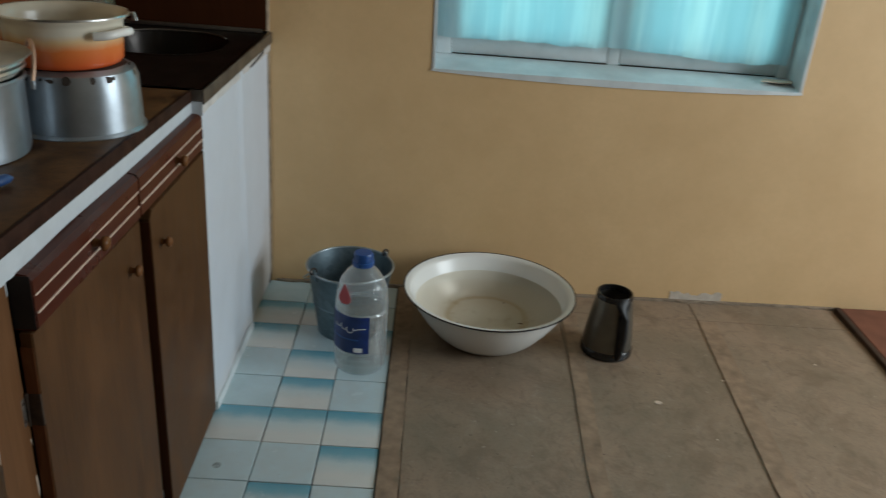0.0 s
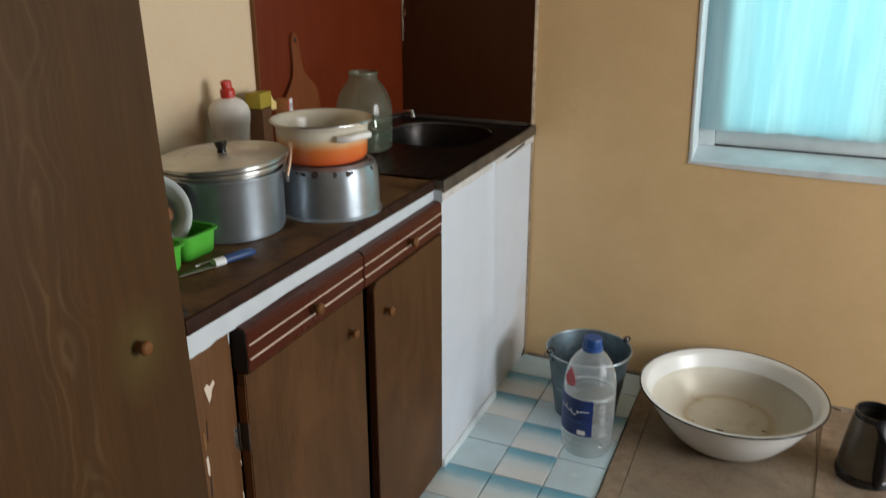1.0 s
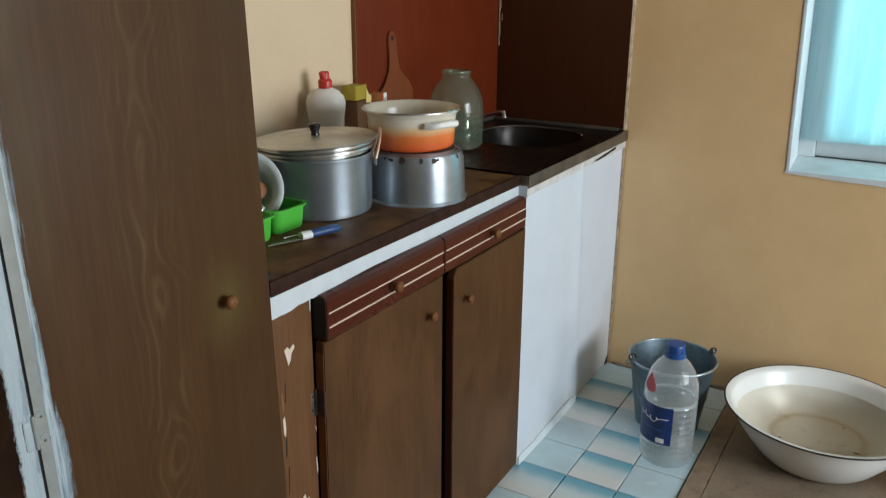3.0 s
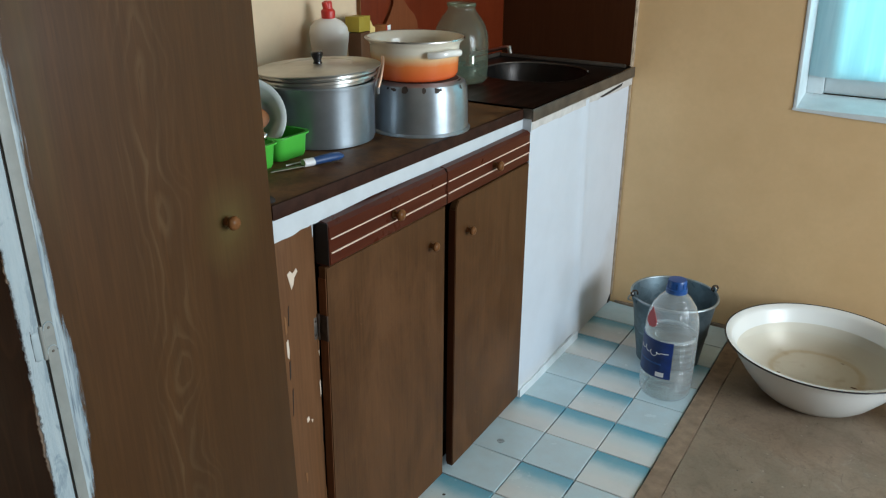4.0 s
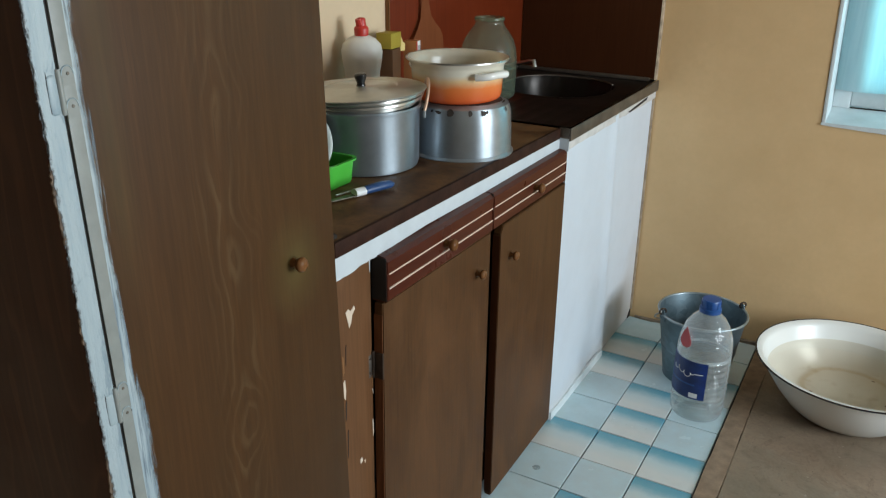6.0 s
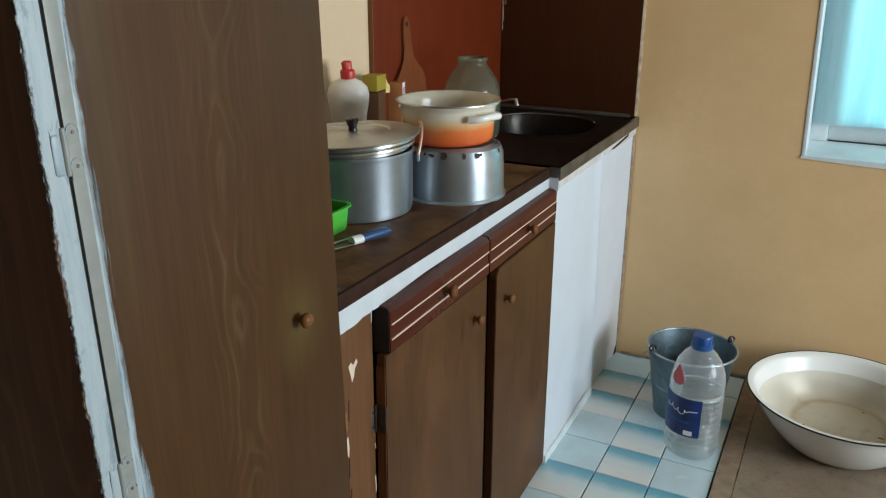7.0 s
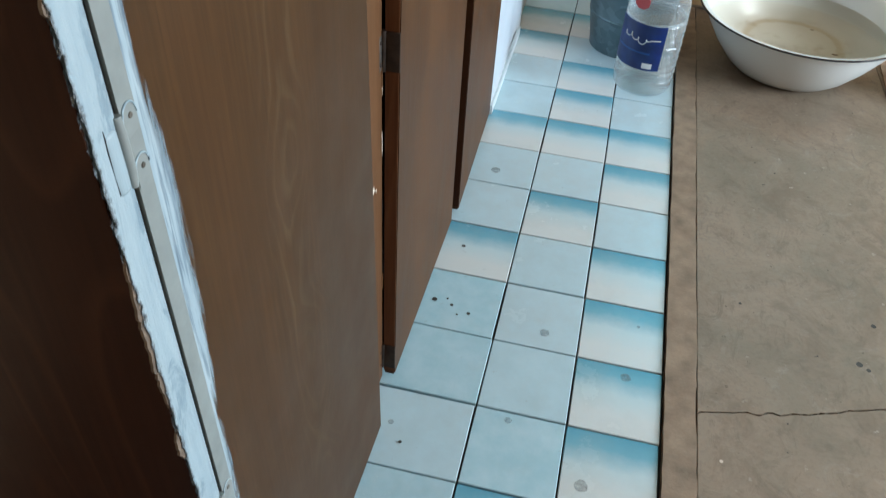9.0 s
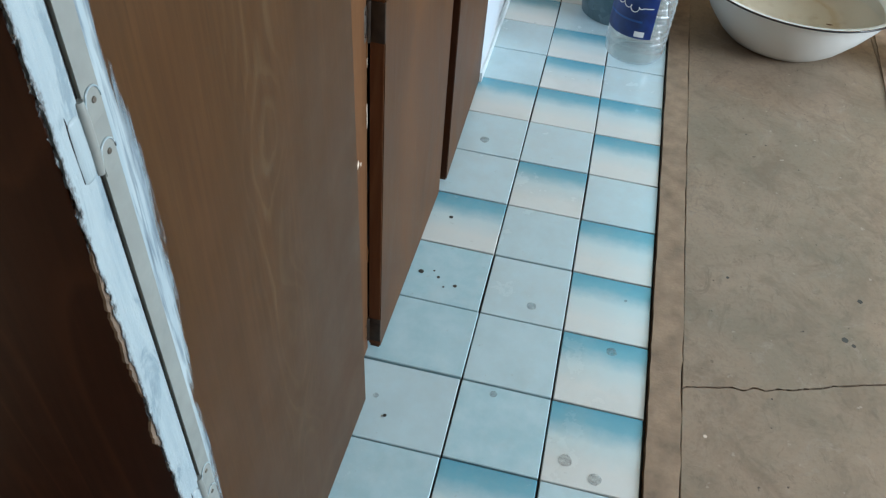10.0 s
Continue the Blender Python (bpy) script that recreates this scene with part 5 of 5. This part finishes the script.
def water_bottle():
    """A five-litre bottle with moulded rings, a wrap label and a blue cap."""
    b = thing("water_bottle", "large clear plastic water bottle with blue label and cap", "bottle", (-0.087, 0.392, 0.0), 0)
    prof = [(0, 0.010), (0.03, 0.006), (0.055, 0.0), (0.070, 0.004), (0.075, 0.014)]
    z = 0.030
    while z < 0.185:
        prof += [(0.0750, z), (0.0768, z + 0.005), (0.0765, z + 0.010), (0.0735, z + 0.0135), (0.0712, z + 0.0158), (0.0730, z + 0.018)]
        z += 0.0192
    prof += [(0.0755, 0.192), (0.0765, 0.205), (0.0755, 0.225), (0.071, 0.255), (0.061, 0.285), (0.046, 0.308), (0.032, 0.322), (0.024, 0.330), (0.022, 0.338)]

    def wave(a, zz):
        return (0.010 * math.sin(4 * a + 26 * zz) + 0.016 * noise.noise((3.5 * math.cos(a), 3.5 * math.sin(a), 55 * zz))) * max(0, min(1, (zz - 0.19) * 20)) * max(0, min(1, (0.31 - zz) * 20))

    body = part("shell", lathe(prof, 72, None, 1, 1, wave), M_PET, b, "ribbed clear plastic", 60)
    body.visible_shadow = False
    wat = [(0, 0.012), (0.053, 0.004), (0.068, 0.007), (0.0725, 0.016), (0.0725, 0.188), (0.0, 0.1885)]
    w = part("water", lathe(wat, 48), M_WATER, b, "clear water in the lower half", 50)
    w.visible_shadow = False
    part("cap", lathe([(0.024, 0.326), (0.030, 0.328), (0.030, 0.340), (0.0265, 0.342), (0.0265, 0.362), (0.0245, 0.366), (0, 0.367)], 40), M_BLUE, b, "dark blue screw cap", 50)
    for k in range(30):
        a = 2 * math.pi * k / 30
        bmk = turned(box(-0.0012, 0.0012, -0.001, 0.001, 0.343, 0.361), Matrix.Rotation(a, 4, "Z") @ Matrix.Translation((0.0266, 0, 0)))
        if k % 3 == 0:
            part("cap_rib", bmk, M_BLUE, b)

    def wrap(name, a0, a1, z0, z1, r, mat, lab, parent=b):
        bm_ = bmesh.new()
        cols = []
        nn = max(3, int(abs(a1 - a0) / 5))
        for i in range(nn + 1):
            a = radians(a0 + (a1 - a0) * i / nn)
            cols.append([bm_.verts.new((q * math.cos(a), q * math.sin(a), zz)) for q, zz in ((r, z0), (r, z1), (r + 0.0004, z1), (r + 0.0004, z0))])
        for p, q in zip(cols, cols[1:]):
            for k in range(4):
                bm_.faces.new((p[k], p[(k + 1) % 4], q[(k + 1) % 4], q[k]))
        bm_.faces.new(cols[0])
        bm_.faces.new(cols[-1])
        return part(name, bm_, mat, parent, lab, 60)

    m_lab = simple("blue_paper_label", (0.006, 0.030, 0.165), 0.35, vary=0.25, scale=30)
    lab = wrap("label", -172, -68, 0.080, 0.198, 0.0776, m_lab, "dark blue wrap label")
    # brand mark as a plain white squiggle
    sq = []
    for k in range(81):
        u = k / 80
        loop = max(0.0, min(1.0, (0.78 - u) * 8))
        a = radians(-150 + 74 * u + 3.5 * loop * math.cos(2 * math.pi * 5 * u))
        zz = 0.156 + loop * (0.0065 * math.sin(2 * math.pi * 5 * u) + 0.006 * math.sin(2 * math.pi * 1.3 * u)) + 0.006 * u
        sq.append((0.0784 * math.cos(a), 0.0784 * math.sin(a), zz))
    part("brand_mark", tube(sq, 0.0012, 6), M_LABEL, lab, "white looping mark", 60)
    wrap("label_bar", -100, -82, 0.085, 0.099, 0.0781, M_LABEL, "small white box on the label", lab)
    wrap("label_bar", -168, -90, 0.122, 0.127, 0.0781, M_BLUE, "paler blue band", lab)
    drop = [(0.0, 0.034), (0.008, 0.018), (0.0125, 0.004), (0.012, -0.006), (0.006, -0.013), (-0.004, -0.014), (-0.011, -0.008), (-0.012, 0.002), (-0.007, 0.016)]
    bm_ = slab(drop, "y", -0.0004, 0.0004)
    for v in bm_.verts:
        a = radians(-126) + 1.75 * v.co.x / 0.077
        r = (0.0775 if v.co.z < 0.012 else 0.0775 - (v.co.z - 0.012) * 0.12) + v.co.y
        v.co = Vector((r * math.cos(a), r * math.sin(a), 0.250 + 1.3 * v.co.z))
    part("drop_mark", bm_, simple("red_print", (0.50, 0.055, 0.060), 0.45, vary=0.05, bump=0), b, "red drop-shaped mark", 60)


water_bottle()


def kettle():
    k = thing("electric_kettle", "black and steel electric kettle without its lid", "kettle", (0.682, 0.562, 0.0028), 0)
    m_body = simple("smoked_steel", (0.17, 0.16, 0.135), 0.36, 0.75, vary=0.15)
    m_grip = simple("dull_black_plastic", (0.010, 0.010, 0.011), 0.45, vary=0.05, bump=0, Specular_IOR_Level=0.3)
    part("body", lathe([(0.076, 0.022), (0.0775, 0.04), (0.068, 0.12), (0.056, 0.195), (0.055, 0.20), (0.051, 0.20), (0.052, 0.19), (0.062, 0.12), (0.070, 0.045), (0, 0.04)], 56), m_body, k, "smoky steel body", 50)
    part("base_ring", lathe([(0, 0), (0.076, 0), (0.081, 0.004), (0.081, 0.020), (0.0765, 0.026), (0.074, 0.026)], 56), M_BLACKPLASTIC, k, "black plastic base", 50)
    part("rim", lathe([(0.0515, 0.186), (0.0565, 0.188), (0.0570, 0.203), (0.0545, 0.208), (0.0505, 0.207), (0.0495, 0.190)], 56), M_BLACKPLASTIC, k, "black plastic collar", 50)
    pts = [(0.022, -0.058, 0.016), (0.024, -0.072, 0.050), (0.024, -0.076, 0.10), (0.022, -0.070, 0.15), (0.018, -0.054, 0.190), (0.016, -0.044, 0.202)]
    part("handle", tube(pts, [0.024, 0.026, 0.026, 0.025, 0.025, 0.023], 18, None, 0.6), m_grip, k, "black handle", 60)


kettle()

# ---- things on the worktop ----


def wire_handle(parent, r, z, a, mat, wide=0.045, out=0.03, drop=0.0, rad=0.0032):
    pts = []
    for k in range(13):
        u = -1 + 2 * k / 12
        q = r + out * (1 - abs(u) ** 3)
        pts.append((q * math.cos(radians(a)) - wide * u * math.sin(radians(a)), q * math.sin(radians(a)) + wide * u * math.cos(radians(a)), z + drop * (1 - u * u)))
    h = part("handle", tube(pts, rad, 8), mat, parent, "bent wire handle", 60)
    for s in (-1, 1):
        p = Vector((r * math.cos(radians(a)) - s * wide * math.sin(radians(a)), r * math.sin(radians(a)) + s * wide * math.cos(radians(a)), z))
        part("bracket", turned(box(-0.003, 0.003, -0.005, 0.005, -0.010, 0.004, 0.0012), Matrix.Translation(p) @ Matrix.Rotation(radians(a), 4, "Z")), M_ALU, h)
    return h


def stock_pot():
    p = thing("stock_pot", "tall aluminium stock pot with a flat lid", "pot", (-0.694, -0.418, ctop(-0.41)), 0)
    part("body", lathe([(0, 0), (0.106, 0), (0.114, 0.003), (0.117, 0.012), (0.118, 0.118), (0.1205, 0.122), (0.1215, 0.126), (0.119, 0.129), (0.116, 0.126), (0.115, 0.012), (0, 0.006)], 72), M_ALU, p, "dull spun aluminium", 40)
    lid = part("lid", lathe([(0.112, 0.124), (0.1125, 0.1305), (0.1205, 0.1315), (0.1228, 0.1335), (0.1222, 0.1380), (0.1150, 0.1392), (0.1150, 0.1402), (0.1220, 0.1412), (0.1245, 0.1435), (0.1235, 0.1475), (0.1130, 0.1480), (0.1140, 0.1500), (0.1318, 0.1503), (0.1335, 0.1518), (0.1318, 0.1535), (0.11, 0.1562), (0.075, 0.1590), (0.072, 0.1575), (0.04, 0.1585), (0, 0.159)], 72), M_ALULID, p, "flat stepped lid", 25)
    lid.matrix_basis = Matrix.Translation((0, 0, 0.137)) @ Matrix.Rotation(radians(-2.6), 4, Vector((-0.5, 0.86, 0))) @ Matrix.Translation((0, 0, -0.135))
    part("lid_knob", lathe([(0, 0.158), (0.010, 0.158), (0.008, 0.165), (0.0125, 0.177), (0.0125, 0.182), (0.010, 0.184), (0, 0.1845)], 20), M_BLACKPLASTIC, lid, "small black knob", 50)
    m_cop = simple("pale_copper_wire", (0.56, 0.36, 0.25), 0.4, 0.6)
    wire_handle(p, 0.122, 0.112, 40, m_cop, 0.042, 0.014, 0.060, 0.0036)
    wire_handle(p, 0.122, 0.112, 220, m_cop, 0.042, 0.016, 0.035, 0.0038)


stock_pot()


def upturned_pot():
    p = thing("saucepan", "upturned aluminium saucepan with a scorched bottom", "saucepan", (-0.575, -0.208, ctop(-0.2)), 0)
    part("body", lathe([(0.105, 0.004), (0.106, 0.0), (0.1125, 0.0), (0.1135, 0.003), (0.111, 0.006), (0.1085, 0.008), (0.1075, 0.056), (0.1055, 0.094), (0.100, 0.109), (0.088, 0.1155), (0, 0.1165)], 72, None, 1.035, 1.035), M_ALU, p, "spun aluminium", 40)
    m_s = simple("burnt_soot", (0.045, 0.030, 0.022), 0.7, vary=0.3, scale=40)
    part("scorch", lathe([(0.0, 0.1168), (0.087, 0.1159), (0.093, 0.1138), (0.093, 0.1126), (0.0, 0.1155)], 72, None, 1, 1, lambda a, z: 0.03 * math.sin(5 * a) * math.sin(3 * a + 1)), m_s, p, "burnt ring on the bottom", 60)
    # soot run down over the edge, unevenly
    prof = [(0.1078, 0.060), (0.1060, 0.0945), (0.1005, 0.1095), (0.0900, 0.1158)]

    def edge(z):
        for (r0, z0), (r1, z1) in zip(prof, prof[1:]):
            if z <= z1:
                return r0 + (r1 - r0) * (z - z0) / (z1 - z0)
        return prof[-1][0]

    runs, run = [], []
    for i in range(240):
        a = 2 * math.pi * i / 240
        deep = noise.noise((5.2 * math.cos(a), 5.2 * math.sin(a), 2.0)) + 0.6 * noise.noise((17 * math.cos(a), 17 * math.sin(a), 7.0)) + 0.03
        mid = 0.1035 + 0.003 * noise.noise((6 * math.cos(a), 6 * math.sin(a), 5.0))
        if deep > 0:
            run.append((a, mid, 0.0010 + min(0.0060, 0.016 * deep)))
        elif run:
            runs.append(run)
            run = []
    for run in runs:
        if len(run) < 3:
            continue
        bm_ = bmesh.new()
        rows_ = [[bm_.verts.new((1.035 * (edge(z) + 0.0006) * math.cos(a), 1.035 * (edge(z) + 0.0006) * math.sin(a), z + 0.0004)) for z in (mid - half, mid, mid + half)] for a, mid, half in run]
        for p_, q_ in zip(rows_, rows_[1:]):
            for k in range(2):
                bm_.faces.new((p_[k], q_[k], q_[k + 1], p_[k + 1]))
        part("soot", bm_, m_s, p, "black burnt fleck under the edge", 60)
    for dz in (0.022, 0.030):
        part("rivet", turned(lathe([(0, 0), (0.003, 0), (0.002, 0.0018), (0, 0.002)], 10), pose(0.108 * math.cos(radians(-128)), 0.108 * math.sin(radians(-128)), dz, 0, 90, -128)), M_CHROME, p)


upturned_pot()


def enamel_saucepan():
    p = thing("enamel_pot", "cream and orange enamel pot without a lid", "pot", (-0.586, -0.210, ctop(-0.2) + 0.1172), 0)
    part("body", lathe([(0, 0), (0.092, 0), (0.100, 0.004), (0.104, 0.012), (0.107, 0.070), (0.110, 0.078), (0.1175, 0.083), (0.1185, 0.086), (0.116, 0.088)], 72, None, 0.94, 0.94), M_POT, p, "cream enamel fading to orange", 45)
    part("lining", lathe([(0.116, 0.088), (0.108, 0.083), (0.104, 0.070), (0.101, 0.014), (0.094, 0.006), (0, 0.005)], 72, None, 0.94, 0.94), simple("worn_cream_enamel", (0.62, 0.56, 0.45), 0.22, vary=0.08, scale=20, bump=0), p, "cream enamel inside", 45)
    part("rim", lathe([(0.1165, 0.0855), (0.1195, 0.0850), (0.1200, 0.087), (0.1185, 0.0888), (0.1165, 0.0885)], 72, None, 0.94, 0.94), M_STEEL, p, "thin metal rim", 60)
    for a in (-18, 162):
        pts = []
        for k in range(13):
            u = -1 + 2 * k / 12
            q = 0.099 + 0.024 * (1 - abs(u) ** 4)
            pts.append((q * math.cos(radians(a)) - 0.042 * u * math.sin(radians(a)), q * math.sin(radians(a)) + 0.042 * u * math.cos(radians(a)), 0.060 + 0.004 * (1 - u * u)))
        part("handle", tube(pts, 0.0068, 10, None, 1.1), M_ENAMEL, p, "cream enamelled loop handle", 60)


enamel_saucepan()


def glass_jar():
    j = thing("glass_jar", "large empty green-tinted glass jar", "jar", (-0.785, 0.342, CTOP + 0.001), 0)
    outer = [(0, 0.004), (0.05, 0.0), (0.070, 0.003), (0.078, 0.012), (0.080, 0.04), (0.081, 0.112), (0.078, 0.140), (0.070, 0.164), (0.058, 0.184), (0.046, 0.199), (0.041, 0.207), (0.039, 0.214), (0.042, 0.218), (0.042, 0.223), (0.039, 0.226)]
    part("glass", lathe(outer, 64, None, 1, 1, lambda a, z: 0.004 * math.sin(3 * a + 30 * z)), M_JAR, j, "thin greenish glass", 60).visible_shadow = False
    part("neck_ring", lathe([(0.0380, 0.217), (0.0425, 0.219), (0.0430, 0.222), (0.0415, 0.227), (0.0375, 0.227)], 48), M_JAR, j, "thick glass rim", 60)


glass_jar()


def cutting_board():
    b = thing("cutting_board", "wooden cutting board with a long handle leaning on the panel", "cutting board", (-0.934, 0.241, CTOP + 0.001), 0)
    out = [(-0.090, 0.0), (0.090, 0.0), (0.092, 0.10), (0.090, 0.165), (0.076, 0.186), (0.046, 0.206), (0.027, 0.226), (0.020, 0.262), (0.019, 0.318), (0.012, 0.334), (0.0, 0.340), (-0.012, 0.334), (-0.019, 0.318), (-0.020, 0.262), (-0.027, 0.226), (-0.046, 0.200), (-0.080, 0.172), (-0.090, 0.155)]
    m = Matrix.Rotation(radians(3.0), 4, "X") @ Matrix.Rotation(radians(-2), 4, "Y")
    part("blade", turned(slab(out, "x", 0.004, 0.016, 0.002), m), M_BOARD, b, "reddish worn wood", 40)
    # the hole isn't cut; a black disc paints its shaded inside
    hole = lathe([(0, 0), (0.007, 0.0), (0.007, 0.0008), (0, 0.0008)], 16)
    part("hanging_hole", turned(hole, m @ Matrix.Translation((0.0158, 0, 0.318)) @ Euler((0, math.pi / 2, 0)).to_matrix().to_4x4()), M_BLACK, b, "black disc for the shade in a hanging hole")


cutting_board()


def detergent():
    d = thing("detergent_bottle", "white plastic detergent bottle with a red cap", "bottle", (-0.884, -0.143, ctop(-0.143)), 25)
    prof = [(0, 0), (0.040, 0), (0.044, 0.006), (0.043, 0.05), (0.040, 0.085), (0.0385, 0.110), (0.0405, 0.135), (0.0455, 0.165), (0.0470, 0.184), (0.0435, 0.200), (0.032, 0.213), (0.018, 0.220), (0.014, 0.222)]
    part("body", lathe(prof, 48, None, 1.06, 0.78), M_WHITEPLASTIC, d, "waisted white plastic body", 50)
    cap = part("cap", lathe([(0.0165, 0.220), (0.0175, 0.236), (0.0160, 0.240), (0.0115, 0.243), (0.0105, 0.252), (0.0105, 0.258), (0.008, 0.261), (0, 0.2615)], 28), M_REDCAP, d, "red push-pull cap", 45)
    part("spout", tube([(-0.002, -0.003, 0.243), (-0.006, -0.008, 0.259)], [0.010, 0.0075], 10), M_REDCAP, cap)
    lab = box(-0.030, 0.030, -0.0335, -0.0310, 0.045, 0.10, 0.001)
    part("label", lab, M_LABEL, d, "pale label")


detergent()


def cartons():
    c = thing("carton", "brown and yellow cardboard pack standing by the wall", "box", (-0.895, 0.008, ctop(0.008)), 12)
    part("front", box(-0.019, 0.019, -0.048, 0.010, 0.0, 0.175, 0.001), M_BROWNCARD, c, "dark brown printed pack")
    part("lid", turned(box(-0.020, 0.020, -0.060, 0.010, 0.0, 0.038, 0.001), Matrix.Translation((0, 0, 0.1765)) @ Matrix.Rotation(radians(-2), 4, "X")), M_YELLOW, c, "yellow lid")
    part("flap", slab([(0.0105, 0.165), (0.044, 0.162), (0.046, 0.180), (0.030, 0.186), (0.0135, 0.204)], "x", -0.010, 0.018), M_CREAM, c, "cream folded flap")
    s = thing("small_pack", "small white and red cardboard pack behind the pot", "box", (-0.888, 0.074, CTOP), 12)
    part("pack", box(-0.012, 0.024, -0.004, 0.026, 0.0, 0.184, 0.001), M_ORANGECARD, s)
    part("label", box(0.0242, 0.0247, 0.0035, 0.0255, 0.146, 0.1835), M_LABEL, s, "white printed label")
    part("strip", box(0.0242, 0.0247, -0.0035, 0.0032, 0.120, 0.1835), M_REDCAP, s, "red printed strip")
    for k in range(4):
        part("print_bar", box(0.0248, 0.0251, 0.0055 + k * 0.005, 0.0080 + k * 0.005, 0.156, 0.172), simple("grey_print", (0.25, 0.25, 0.27), 0.5) if k == 0 else bpy.data.materials["grey_print"], s)


cartons()


def dish():
    d = thing("colander", "grey-white plastic colander standing on its edge", "colander", (-0.735, -0.600, ctop(-0.6) + 0.073), 0)
    prof = [(0, -0.045), (0.035, -0.043), (0.055, -0.030), (0.068, -0.004), (0.078, 0.0), (0.080, 0.003), (0.076, 0.005), (0.066, 0.001), (0.052, -0.026), (0.033, -0.039), (0, -0.041)]
    m = Matrix.Rotation(radians(40), 4, "Z") @ Matrix.Rotation(radians(68), 4, "X")
    part("bowl", turned(lathe(prof, 48), m), M_GREYPLASTIC, d, "pale plastic bowl", 50)
    part("contents", turned(lathe([(0, -0.036), (0.03, -0.034), (0.045, -0.020), (0.02, -0.012), (0, -0.01)], 20, None, 1, 0.6), m), M_ORANGECARD, d, "brown lump inside", 50)


dish()


def cutlery_tray():
    t = thing("cutlery_tray", "bright green plastic cutlery tray with spoons", "tray", (-0.690, -0.644, ctop(-0.655)), 0)

    def cup(y0, y1, x0, x1):
        """One open compartment with sloping walls and a lip."""
        bm_ = bmesh.new()

        def ring(inset, z):
            r = 0.018
            ps = []
            for cx, cy, a0 in ((x1 - r, y1 - r, 0), (x0 + r, y1 - r, 90), (x0 + r, y0 + r, 180), (x1 - r, y0 + r, 270)):
                for q in range(5):
                    a = radians(a0 + 22.5 * q)
                    ps.append(bm_.verts.new((cx + (r - inset) * math.cos(a), cy + (r - inset) * math.sin(a), z)))
            return ps

        rings = [ring(0.007, 0.0), ring(0.004, 0.006), ring(0.0, 0.044), ring(-0.006, 0.046), ring(-0.006, 0.049), ring(0.001, 0.049), ring(0.006, 0.007)]
        for a, b in zip(rings, rings[1:]):
            for k in range(20):
                bm_.faces.new((a[k], a[(k + 1) % 20], b[(k + 1) % 20], b[k]))
        bm_.faces.new(rings[0])
        bm_.faces.new(rings[-1])
        return bm_

    part("compartment", cup(0.015, 0.105, -0.05, 0.066), M_GREEN, t, "green compartment", 45)
    part("compartment", cup(-0.115, 0.002, -0.05, 0.074), M_GREEN, t, "green compartment", 45)
    for i, (x, y) in enumerate(((0.03, -0.03), (0.045, -0.06))):
        sp = part("spoon", tube([(x, y, 0.012), (x + 0.012, y + 0.01, 0.045), (x + 0.02, y + 0.02, 0.058), (x + 0.024, y + 0.024, 0.064)], [0.003, 0.003, 0.009, 0.003], 10), M_CHROME, t, "steel spoon", 60)


cutlery_tray()


def brush():
    k = thing("knife", "knife with a blue handle and white collar", "knife", (-0.560, -0.592, ctop(-0.592)), math.degrees(math.atan2(0.082, 0.029)))
    part("handle", tube([(-0.012, 0, 0.009), (0.0, 0, 0.010), (0.03, 0, 0.011), (0.048, 0, 0.010), (0.056, 0, 0.009)], [0.009, 0.010, 0.0105, 0.009, 0.004], 14, None, 0.8), M_KNIFE, k, "blue plastic handle", 60)
    part("collar", tube([(-0.034, 0, 0.009), (-0.012, 0, 0.009)], [0.0098, 0.0100], 14, None, 0.8), M_LABEL, k, "white collar", 40)
    part("blade", turned(slab([(-0.105, -0.004), (-0.033, -0.0065), (-0.033, 0.0065), (-0.092, 0.006)], "z", 0.004, 0.0055), Matrix()), M_DULL, k, "dull steel blade")
    w = thing("wire", "thin bent wire on the worktop", "wire", (-0.585, -0.585, ctop(-0.585)), 0)
    part("strand", tube([(-0.02, -0.05, 0.002), (-0.005, 0.0, 0.003), (0.02, 0.045, 0.002)], 0.0018, 8), M_STEEL, w)


brush()
bm = slab([(0, 0), (0.026, 0.004), (0.03, 0.02), (0.012, 0.026), (-0.004, 0.014)], "z", 0, 0.010, 0.002)
tagged(part("rag_scrap", turned(bm, pose(-0.500, -0.834, ctop(-0.82))), M_BLACK), "small dark scrap at the worktop's end", "scrap")
bm = slab([(0, 0), (0.02, 0.002), (0.022, 0.012), (0.004, 0.014)], "z", 0, 0.004, 0.001)
tagged(part("paper_scrap", turned(bm, pose(-0.515, -0.815, ctop(-0.8))), M_LABEL), "torn white paper scrap on the worktop", "scrap")
